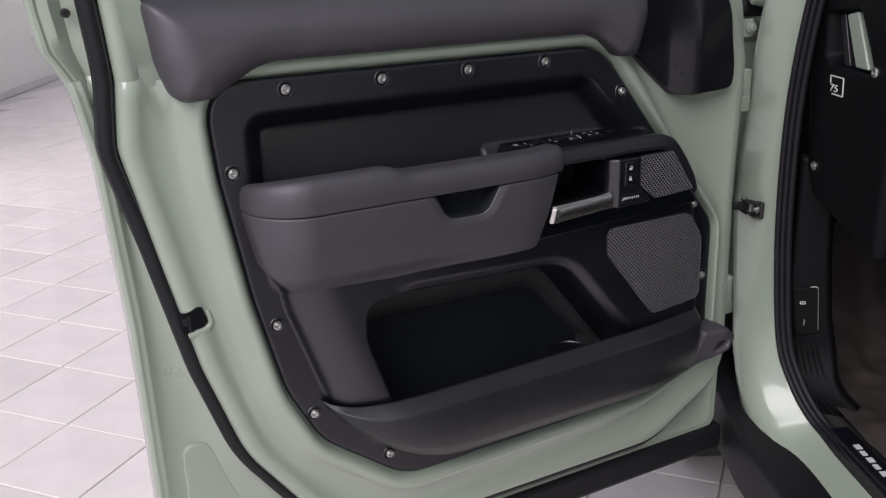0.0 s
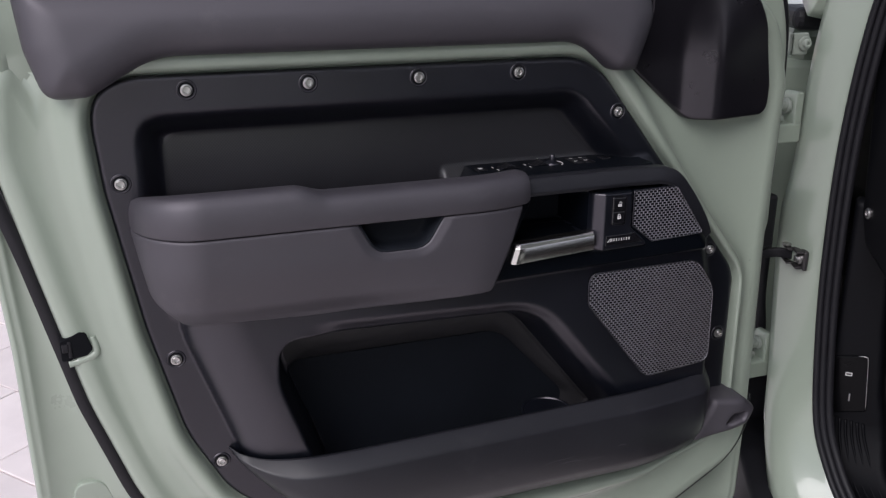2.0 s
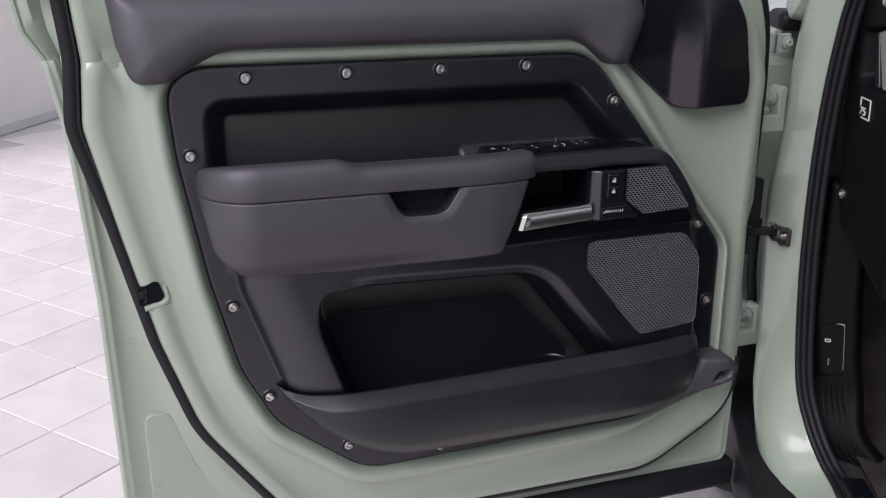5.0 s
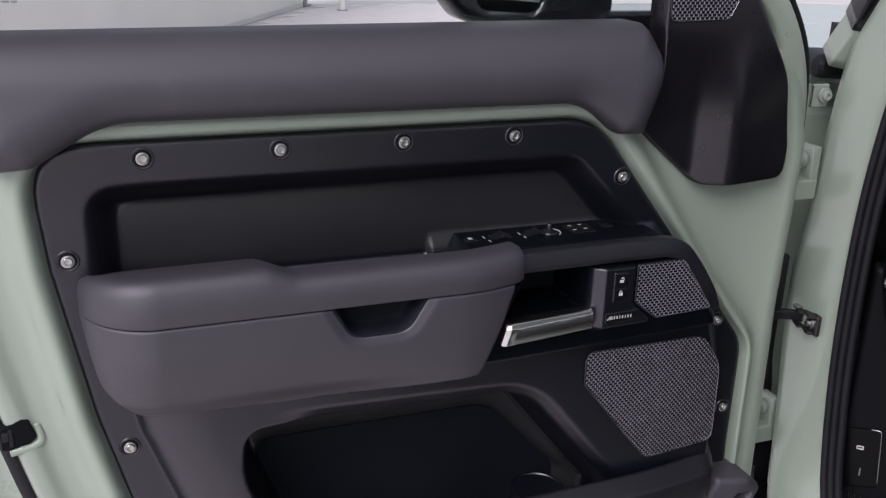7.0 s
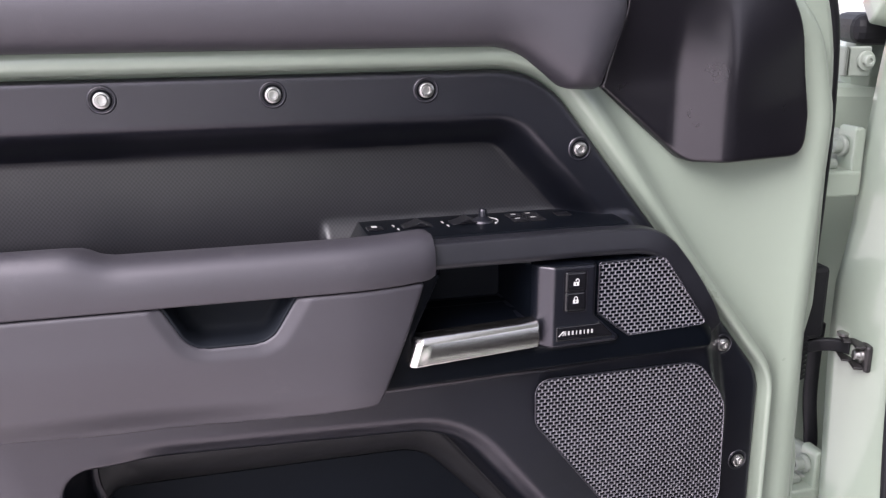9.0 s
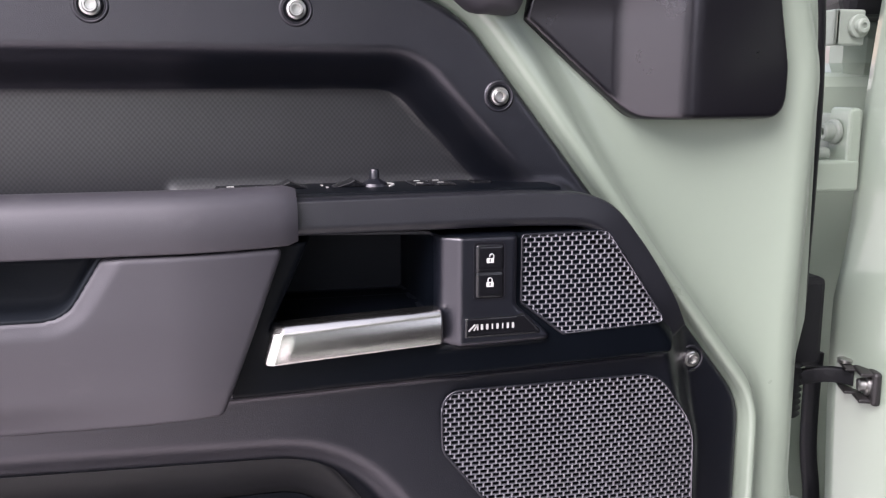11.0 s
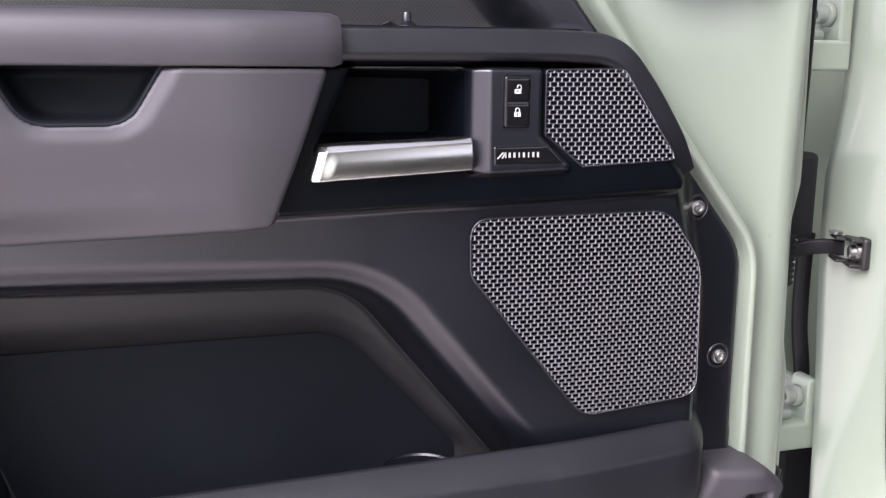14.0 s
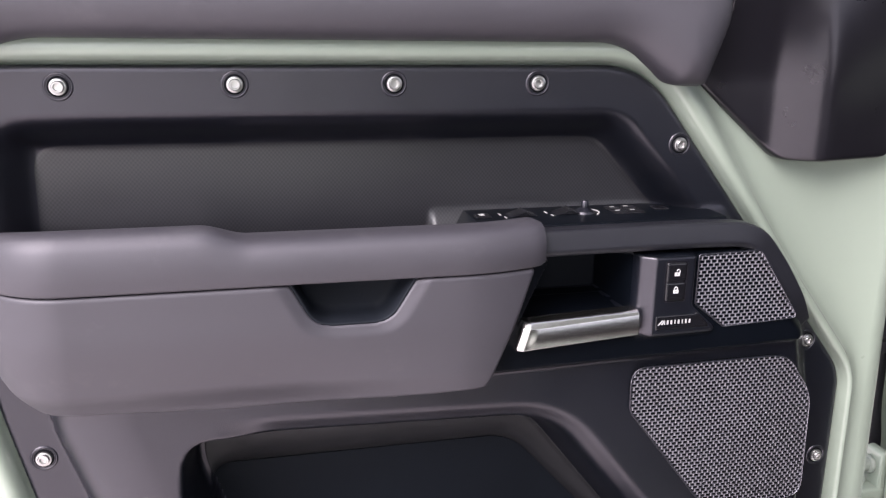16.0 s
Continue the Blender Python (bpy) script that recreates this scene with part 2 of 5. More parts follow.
def polar(poly, c, n):
    """Where rays from c in n even directions leave a star-shaped polygon."""
    out = []
    for k in range(n):
        a = 2 * math.pi * k / n
        dx, dz, best = math.cos(a), math.sin(a), 0
        for (ax, az), (bx, bz) in zip(poly, poly[1:] + poly[:1]):
            ex, ez = bx - ax, bz - az
            den = dx * ez - dz * ex
            if abs(den) < 1e-12:
                continue
            t = ((ax - c[0]) * ez - (az - c[1]) * ex) / den
            s = ((ax - c[0]) * dz - (az - c[1]) * dx) / den
            if t > best and -1e-9 <= s <= 1 + 1e-9:
                best = t
        out.append((c[0] + best * dx, c[1] + best * dz))
    return out


def grow(ring, d):
    """Offsets a closed ring of (x, z) outwards by d."""
    out, n = [], len(ring)
    for i in range(n):
        (ax, az), (bx, bz) = ring[i - 2], ring[(i + 2) % n]
        tx, tz = bx - ax, bz - az
        k = math.hypot(tx, tz) or 1
        out.append((ring[i][0] + d * tz / k, ring[i][1] - d * tx / k))
    return out


def smooth_path(pts, k=8):
    """Catmull-Rom points through a few control points."""
    out = []
    P = [Vector(p) for p in pts]
    for i in range(len(P) - 1):
        a, b, c, d = P[max(i - 1, 0)], P[i], P[i + 1], P[min(i + 2, len(P) - 1)]
        for s in range(k):
            t = s / k
            out.append(0.5 * ((2 * b) + (c - a) * t + (2 * a - 5 * b + 4 * c - d) * t * t + (3 * b - a - 3 * c + d) * t ** 3))
    return out + [P[-1]]


def sweep(path, section, up=(0, 1, 0)):
    """Sweeps a closed section (side, up) along 3D points, with end caps."""
    rings, up = [], Vector(up)
    for i, p in enumerate(path):
        t = (Vector(path[min(i + 1, len(path) - 1)]) - Vector(path[max(i - 1, 0)])).normalized()
        s = t.cross(up).normalized()
        u = s.cross(t)
        rings.append([tuple(Vector(p) + s * a + u * b) for a, b in section])
    return loft(rings, True, True)


def circle(r, n=12, sy=1.0):
    return [(r * math.cos(2 * math.pi * k / n), r * sy * math.sin(2 * math.pi * k / n)) for k in range(n)]


def box(bm, lo, hi, bevel=0.0, seg=2):
    r = bmesh.ops.create_cube(bm, size=1)
    m = Matrix.Translation([(a + b) / 2 for a, b in zip(lo, hi)]) @ Matrix.Diagonal([b - a for a, b in zip(lo, hi)] + [1])
    bmesh.ops.transform(bm, matrix=m, verts=r["verts"])
    if bevel:
        es = list({e for v in r["verts"] for e in v.link_edges})
        bmesh.ops.bevel(bm, geom=es, offset=bevel, segments=seg, affect="EDGES", profile=0.5)
    return r["verts"]


def slab(bm, poly, y0, y1, bevel=0.0, seg=2):
    """A plate: a polygon of the x-z plane between y0 (towards the viewer) and y1, its front edge rounded."""
    f = bm.faces.new([bm.verts.new((x, y1, z)) for x, z in poly])
    r = bmesh.ops.extrude_face_region(bm, geom=[f])
    vs = [g for g in r["geom"] if isinstance(g, bmesh.types.BMVert)]
    bmesh.ops.translate(bm, vec=(0, y0 - y1, 0), verts=vs)
    if bevel:
        es = [e for e in {e for v in vs for e in v.link_edges} if all(abs(v.co.y - y0) < 1e-6 for v in e.verts)]
        bmesh.ops.bevel(bm, geom=es, offset=bevel, segments=seg, affect="EDGES", profile=0.5)


def lathe(bm, profile, n=20, m=Matrix()):
    """Turns a profile of (radius, y) about the y axis."""
    rings = []
    for r, y in profile:
        rings.append([bm.verts.new(m @ Vector((r * math.cos(2 * math.pi * k / n), y, r * math.sin(2 * math.pi * k / n)))) for k in range(n)])
    for a, b in zip(rings, rings[1:]):
        for k in range(n):
            bm.faces.new((a[k], a[(k + 1) % n], b[(k + 1) % n], b[k]))
    bm.faces.new(rings[-1])


def lines(bm, segs, w, y0, y1):
    """Thin raised strokes on an x-z plane, each (x0, z0, x1, z1)."""
    for x0, z0, x1, z1 in segs:
        d = Vector((x1 - x0, z1 - z0))
        n = Vector((-d.y, d.x)).normalized() * w / 2
        slab(bm, [(x0 + n.x, z0 + n.y), (x0 - n.x, z0 - n.y), (x1 - n.x, z1 - n.y), (x1 + n.x, z1 + n.y)], y0, y1)


def thing(name, label, category, m=Matrix(), group="", kind=""):
    ob = new(name)
    ob.matrix_world = m
    return tagged(ob, label, category, group, kind)


def copy_part(ob, m):
    """Another piece that shares the mesh and the parent of ob."""
    o = ob.copy()
    scene.collection.objects.link(o)
    o.matrix_local = m
    return o


# ---- ground, wall and distance ----
bm = bmesh.new()
box(bm, (-60, -60, -0.30), (90, 120, -0.012))
ground = tagged(part("ground", bm, CONCRETE), "pale concrete yard reaching to the horizon", "ground", kind="structure")

WD = Vector((0.4617, 0.887, 0))
WN = Vector((-0.887, 0.4617, 0))
WM = Matrix(((WD.x, WN.x, 0, -1.32), (WD.y, WN.y, 0, 5.75), (0, 0, 1, 0), (0, 0, 0, 1)))
bm = bmesh.new()
box(bm, (-1.4, 0.0, -0.01), (9.55, 0.25, 3.6))
wall = tagged(part("wall_north", bm, WALL), "plain beige rendered wall beside the tiled yard", "wall", kind="structure")
wall.matrix_world = WM
bm = bmesh.new()
box(bm, (-1.4, -0.012, -0.005), (9.5, 0.0, 0.06), 0.003)
skirt = tagged(part("baseboard", bm, CONCRETE), "low pale skirting along the beige wall", "skirting", kind="structure")
skirt.matrix_world = WM

post = thing("gate_post", "dark grey steel gate post at the wall's end", "post", WM @ pose(9.66, 0.1, 0))
bm = bmesh.new()
box(bm, (-0.09, -0.12, 0), (0.09, 0.12, 3.2), 0.01)
part("upright", bm, GREYMETAL, post)
bm = bmesh.new()
box(bm, (-0.14, -0.17, 0), (0.14, 0.17, 0.02), 0.004)
part("base_plate", bm, GREYMETAL, post)

cab = thing("metal_cabinet", "pale blue-grey metal cabinet standing in the yard", "cabinet", pose(3.64, 16.0, 0, 0, 0, -12))
bm = bmesh.new()
box(bm, (-0.27, -0.3, 0.0), (0.27, 0.3, 1.95), 0.012)
part("body", bm, GREYMETAL, cab)
for sx in (-0.13, 0.13):
    bm = bmesh.new()
    box(bm, (sx - 0.122, -0.315, 0.14), (sx + 0.122, -0.3, 1.9), 0.006)
    d = part("door", bm, GREYMETAL, cab)
    bm = bmesh.new()
    box(bm, (sx * 0.2 - 0.012, -0.34, 1.0), (sx * 0.2 + 0.012, -0.315, 1.14), 0.004)
    part("handle", bm, STEEL, d)

bollard = thing("bollard", "slim white steel bollard on the tiles", "bollard", pose(3.55, 13.45, 0))
bm = bmesh.new()
lathe(bm, [(0.05, 0), (0.05, 0.95), (0.04, 0.99), (0.01, 1.0)], 16, Matrix.Rotation(radians(90), 4, "X"))
part("tube", bm, WHITEPAINT, bollard, smooth=True, sharp=40)
bm = bmesh.new()
lathe(bm, [(0.085, 0), (0.085, 0.012), (0.01, 0.013)], 16, Matrix.Rotation(radians(90), 4, "X"))
part("foot", bm, GREYMETAL, bollard, smooth=True, sharp=40)

kiosk = thing("red_cabinet", "red steel cabinet with white lettering far across the yard", "cabinet", pose(6.6, 26.0, 0, 0, 0, -15))
bm = bmesh.new()
box(bm, (-0.55, -0.35, 0.05), (0.55, 0.35, 2.5), 0.02)
part("body", bm, RED, kiosk)
for sx in (-0.26, 0.26):
    bm = bmesh.new()
    box(bm, (sx - 0.23, -0.37, 0.3), (sx + 0.23, -0.35, 2.4), 0.008)
    d = part("door", bm, RED, kiosk)
    bm = bmesh.new()
    for k in range(7):
        box(bm, (sx - 0.15, -0.376, 1.45 + 0.12 * k), (sx + 0.15 - 0.05 * (k % 3), -0.372, 1.51 + 0.12 * k))
    part("print", bm, WHITEPAINT, d, "white print bars")

barrier = thing("road_barrier", "white barrier pole with brown bands across the yard entrance", "barrier", pose(4.6, 21.0, 0, 0, 0, -8))
bm = bmesh.new()
box(bm, (0.0, -0.05, 1.15), (5.0, 0.05, 1.28), 0.012)
part("pole", bm, WHITEPAINT, barrier)
for k in range(5):
    bm = bmesh.new()
    box(bm, (0.9 + 0.85 * k, -0.056, 1.144), (1.15 + 0.85 * k, 0.056, 1.286), 0.012)
    part("band", bm, BROWN, barrier)
bm = bmesh.new()
box(bm, (-0.2, -0.2, 0), (0.25, 0.2, 1.35), 0.03)
part("post", bm, GREYMETAL, barrier)

house = thing("house", "long sand-coloured low building far behind the yard", "house", pose(6, 46, 0, 0, 0, -20))
bm = bmesh.new()
box(bm, (-14, 0, 0), (9, 8, 6.5))
part("wall", bm, SAND, house)
bm = bmesh.new()
box(bm, (-14.3, -0.4, 6.5), (9.3, 8.4, 6.9), 0.05)
part("roof", bm, CONCRETE, house)
for k in range(5):
    bm = bmesh.new()
    box(bm, (-12 + 4.6 * k, -0.06, 0.9), (-9.6 + 4.6 * k, 0.05, 3.1), 0.02)
    w = part("window", bm, WHITEPAINT, house)
    bm = bmesh.new()
    box(bm, (-11.85 + 4.6 * k, -0.09, 1.05), (-9.75 + 4.6 * k, -0.065, 2.95))
    part("pane", bm, GREYMETAL, w)
AM = pose(-0.1, -1.24, 0, 0, 0, -35.2)
v, f = loft([[(-7, 22, -0.02), (12, 22, -0.02)], [(-7, 30, 0.52), (12, 30, 0.52)], [(-7, 38.0, 0.93), (12, 38.0, 0.93)]], False)
road = tagged(link("road", v, f, CONCRETE, smooth=False), "pale concrete drive rising to the road", "road", kind="structure")
road.matrix_world = AM
bm = bmesh.new()
box(bm, (-7, 38.0, 0.0), (12, 38.4, 1.0), 0.03)
kerb = tagged(part("kerb", bm, SAND), "sand-coloured kerb along the far roadside", "kerb", kind="structure")
kerb.matrix_world = AM
bm = bmesh.new()
box(bm, (-7, 41.0, 0.0), (12, 41.3, 1.17), 0.03)
low = tagged(part("low_wall", bm, WHITEPAINT), "low white roadside wall", "wall", kind="structure")
low.matrix_world = AM
v, f = loft([[(-7, 43.0, 0.0), (12, 43.0, 0.0)], [(-7, 43.0, 1.24), (12, 43.0, 1.24)], [(-7, 46.0, 1.38), (12, 46.0, 1.38)], [(-7, 80.0, 4.2), (12, 80.0, 4.2)]], False)
bank = tagged(link("bank", v, f, CONCRETE, smooth=False), "pale drive rising behind the low wall", "bank", kind="structure")
bank.matrix_world = AM


def shrub_at(m):
    """A thin shrub: swept stems and a crown of loose leaves."""
    shrub = thing("shrub", "dry green roadside shrub with loose leaves", "shrub", m, "roadside shrubs")
    rnd = random.Random(4)
    tips = []
    for k in range(9):
        a, lean = k * 0.7, 0.25 + 0.3 * rnd.random()
        top = Vector((lean * math.cos(a) * 1.6, lean * math.sin(a) * 1.6, 1.2 + 0.8 * rnd.random()))
        pts = smooth_path([(0, 0, 0), tuple(top * 0.5 + Vector((0, 0, 0.15))), tuple(top)], 4)
        tips += pts[2:]
        v, f = sweep(pts, circle(0.022, 6), (0.3, 0.9, 0.1))
        link("stem", v, f, BROWN, shrub)
    verts, faces = [], []
    for k in range(2200):
        c = rnd.choice(tips) + Vector((rnd.gauss(0, 0.20), rnd.gauss(0, 0.20), rnd.gauss(0, 0.20)))
        e = Euler((rnd.random() * 6, rnd.random() * 6, rnd.random() * 6)).to_matrix()
        n = len(verts)
        verts += [tuple(c + e @ Vector(p)) for p in ((-0.06, 0, 0), (0, -0.024, 0.005), (0.06, 0, 0), (0, 0.024, 0.005))]
        faces.append((n, n + 1, n + 2, n + 3))
    tagged(link("crown", verts, faces, LEAF, shrub, smooth=False), kind="stuff")
    return shrub


shrub = shrub_at(AM @ pose(1.45, 44.5, 1.15))
copy_thing(shrub, AM @ pose(-1.55, 44.0, 1.10, 0, 0, 130))

# ---- the open car door: x runs to the hinges, y outwards, z up; the trim's flange lies at y = 0 ----
door = thing("car_door", "open sage green car door with dark trim, armrest and storage bin", "car door")
T = rpoly([(-0.103, 1.149, 0.07), (-0.094, 1.03, 0.2), (-0.067, 0.865, 0.3), (-0.034, 0.725, 0.2), (0.012, 0.635, 0.12), (0.14, 0.535, 0.10),
           (0.60, 0.545, 0.12), (0.735, 0.592, 0.05), (0.733, 0.838, 0.06), (0.487, 1.149, 0.09)], 10)
S = rpoly([(-0.1985, 1.205, 0.004), (-0.194, 1.160, 0.05), (-0.202, 1.078, 0.06), (-0.171, 0.929, 0.3), (-0.137, 0.775, 0.3), (-0.092, 0.635, 0.2), (0.05, 0.435, 0.16),
           (0.64, 0.435, 0.14), (0.80, 0.53, 0.10), (0.793, 0.9, 0.3), (0.799, 1.10, 0.1), (0.776, 1.18, 0.1), (0.735, 1.225, 0.03), (0.70, 1.225, 0.02), (0.66, 1.205, 0.02), (-0.12, 1.195, 0.02)], 8)
O = rpoly([(-0.268, 1.212, 0.004), (-0.266, 1.196, 0.02), (-0.241, 1.152, 0.03), (-0.226, 1.06, 0.2), (-0.214, 0.836, 0.4), (-0.211, 0.385, 0.05),
           (0.834, 0.385, 0.03), (0.834, 0.700, 0.02), (0.827, 0.738, 0.02), (0.826, 0.850, 0.02), (0.833, 0.885, 0.02), (0.829, 1.10, 0.1), (0.800, 1.19, 0.1), (0.752, 1.232, 0.03), (0.71, 1.232, 0.02), (0.67, 1.212, 0.02), (-0.12, 1.202, 0.02)], 8)
C, N = (0.32, 0.86), 420
rT, rS, rO = polar(T, C, N), polar(S, C, N), polar(O, C, N)
mid = [((a + c) / 2, (b + d) / 2) for (a, b), (c, d) in zip(rS, rO)]


def spread(ring, d):
    """Offsets the trim's outline by d, less on the hinge side where the steel is narrow."""
    out = grow(ring, d)
    keep = [0.45 * float(step01(np.array(x), 0.50, 0.66)) for x, z in ring]
    return [(a + (b - a) * k, c + (e - c) * k) for (a, c), (b, e), k in zip(out, ring, keep)]


rings = [(grow(rT, -0.008), 0.012), (grow(rT, 0.001), 0.009), (grow(rT, 0.003), 0.002), (spread(rT, 0.006), -0.008), (spread(rT, 0.012), -0.0118),
         (spread(rT, 0.019), -0.0092), (spread(rT, 0.027), -0.001), (spread(rT, 0.036), 0.0085), (spread(rT, 0.044), 0.0108), (spread(rT, 0.052), 0.0115),
         (grow(rS, -0.028), 0.0122), (grow(rS, -0.023), 0.0090), (grow(rS, -0.010), 0.0085), (grow(rS, -0.004), 0.012), (rS, 0.020), (grow(rS, 0.001), 0.044), (mid, 0.063),
         (grow(rO, -0.017), 0.0575), (grow(rO, -0.013), 0.0550), (grow(rO, -0.010), 0.0575), (grow(rO, -0.007), 0.0550), (grow(rO, -0.003), 0.0555), (rO, 0.060), (grow(rO, 0.001), 0.088), (grow(rO, -0.008), 0.098), (grow(rO, -0.02), 0.104)]


def recede(x, z):
    """How far the shell draws back under the root of the window frame."""
    return 0.022 * float(step01(np.array(z), 1.145, 1.190) * step01(np.array(x), -0.09, -0.14))


verts, faces = loft([[(x, y + recede(x, z), z) for x, z in r] for r, y in rings], True)
faces.append(tuple(range((len(rings) - 1) * N, len(rings) * N)))
shell = link("door_shell", verts, faces, PAINT, door, "sage green painted steel shell")

# root of the window frame: carries the shell's section up past the belt line
rows = []
for k in range(25):
    z = 1.135 + 0.20 * k / 24
    xs = float(np.interp(z, [1.085, 1.159, 1.23, 1.30, 1.36], [-0.199, -0.1945, -0.199, -0.205, -0.211]))
    xo = float(np.interp(z, [1.103, 1.156, 1.194, 1.241, 1.301, 1.36], [-0.2305, -0.243, -0.265, -0.272, -0.275, -0.277]))
    xr = float(np.interp(z, [1.13, 1.19, 1.254, 1.30, 1.36], [-0.138, -0.150, -0.160, -0.1695, -0.182]))
    p = -0.008 + 0.010 * min(1, k / 8)
    xm, c = (xo + xs) / 2, 0.004 * min(1, max(0, (z - 1.17) / 0.05))
    e = 0.010 * min(1, max(0, (z - 1.246) / 0.03))
    prof = [(xo + 0.02, 0.104), (xo - 0.001, 0.088), (xo - 0.001, 0.060), (xo + 0.003, 0.0555), (xo + 0.007, 0.0550), (xo + 0.010, 0.0575), (xo + 0.013, 0.0550), (xo + 0.022, 0.0575 - c), (xm, 0.063), (xs - 0.001, 0.044),
            (xs, 0.020), (xs + 0.004, 0.012), (xs + 0.010, 0.0085), (xs + 0.021 - c, 0.0090), (xs + 0.026, 0.0125), (xr - 0.003, 0.0118 + e), (xr + 0.002, 0.013 + e), (xr + 0.002, 0.060), (xr, 0.080)]
    rows.append([(x, y - p, z) for x, y in prof])
v, f = loft(rows, False)
root = link("frame_root", v, f, PAINT, door)
root.data.set_sharp_from_angle(angle=radians(35))

# pressed panel at the rear lower corner and hem along the outer edge
bm = bmesh.new()
slab(bm, rpoly([(-0.172, 0.46, 0.02), (-0.172, 0.652, 0.022), (-0.135, 0.652, 0.02), (-0.105, 0.56, 0.05), (-0.04, 0.46, 0.03)], 5), 0.0545, 0.070, 0.002)
part("pressed_panel", bm, PAINT, door)

# weather seal round the inner panel
path = []
near_ring, far_ring = grow(rS, 0.0055), grow(rS, 0.012)
ring = [(a + (c - a) * k, b + (d - b) * k) for (a, b), (c, d), k in zip(near_ring, far_ring, [float(step01(np.array(z), 0.93, 1.10)) for x, z in rS])]
a0 = int(N * 0.395)
for k in range(a0, int(N * 0.965)):
    x, z = ring[k % N]
    if x < 0.7 or z < 0.615:
        path.append((x, 0.033, z))
first = [(-0.236, 0.031, 1.69), (-0.232, 0.031, 1.50), (-0.222, 0.031, 1.36), (-0.216, 0.031, 1.29), (-0.211, 0.031, 1.23), (-0.2065, 0.032, 1.165)]
while path and path[0][2] > 1.13:
    path.pop(0)
path = [tuple(p) for p in smooth_path(first + [path[0]], 6)] + path[1:]
v, f = sweep(path, [(0.0105, -0.004), (0.009, 0.006), (0.0, 0.010), (-0.009, 0.006), (-0.0105, -0.004), (-0.011, -0.012), (0.011, -0.012)], (0, -1, 0))
link("weather_seal", v, f, RUBBER, door, "black rubber weather seal")
lip = [(x + 0.0075, y - 0.0055, z) for x, y, z in path]
v, f = sweep(lip, circle(0.0022, 6), (0, -1, 0))
link("seal_lip", v, f, GLOSS, door)

edge_f = smooth_path([(0.837, 0.074, 0.895), (0.837, 0.073, 0.95), (0.837, 0.072, 1.00), (0.835, 0.070, 1.10), (0.819, 0.064, 1.20), (0.773, 0.060, 1.28), (0.70, 0.056, 1.365), (0.60, 0.056, 1.458), (0.46, 0.056, 1.575)], 8)
v, f = sweep([tuple(p) for p in edge_f], circle(0.0058, 10), (0, -1, 0))
link("hinge_edge_seal", v, f, RUBBER, door, "black rubber hinge edge seal")

# lower rubber strip under the door
bm = bmesh.new()
box(bm, (-0.19, 0.045, 0.338), (0.845, 0.10, 0.392), 0.008)
part("sill_seal", bm, RUBBER, door)

# trim panel
M = rpoly([(-0.046, 1.006, 0.02), (0.565, 1.006, 0.03), (0.650, 0.905, 0.03), (0.677, 0.805, 0.06), (0.677, 0.58, 0.03), (0.10, 0.62, 0.04),
           (0.034, 0.69, 0.06), (-0.020, 0.85, 0.15)], 6)
U = rpoly([(-0.056, 0.93, 0.01), (-0.056, 1.109, 0.035), (0.468, 1.109, 0.05), (0.632, 0.93, 0.01)], 6)
K = rpoly([(0.30, 1.03, 0), (0.568, 1.03, 0.01), (0.652, 0.910, 0.014), (0.642, 0.8955, 0.006), (0.30, 0.886, 0)], 5)
P = rpoly([(0.386, 0.992, 0.006), (0.4700, 0.990, 0.004), (0.4700, 0.930, 0.002), (0.358, 0.930, 0.004)], 4)
L = rpoly([(0.4690, 0.9915, 0.003), (0.522, 0.990, 0.004), (0.522, 0.941, 0.004), (0.550, 0.9155, 0.004), (0.4690, 0.9135, 0.002)], 4)
B = rpoly([(0.135, 0.60, 0.02), (0.108, 0.690, 0.2), (0.074, 0.790, 0.08), (0.076, 0.846, 0.035), (0.402, 0.836, 0.09), (0.543, 0.660, 0.02), (0.54, 0.60, 0.02)], 8)
IN = rpoly([(0.150, 0.60, 0.03), (0.126, 0.670, 0.1), (0.098, 0.750, 0.05), (0.098, 0.774, 0.03), (0.392, 0.774, 0.06), (0.492, 0.665, 0.02), (0.49, 0.60, 0.02)], 8)


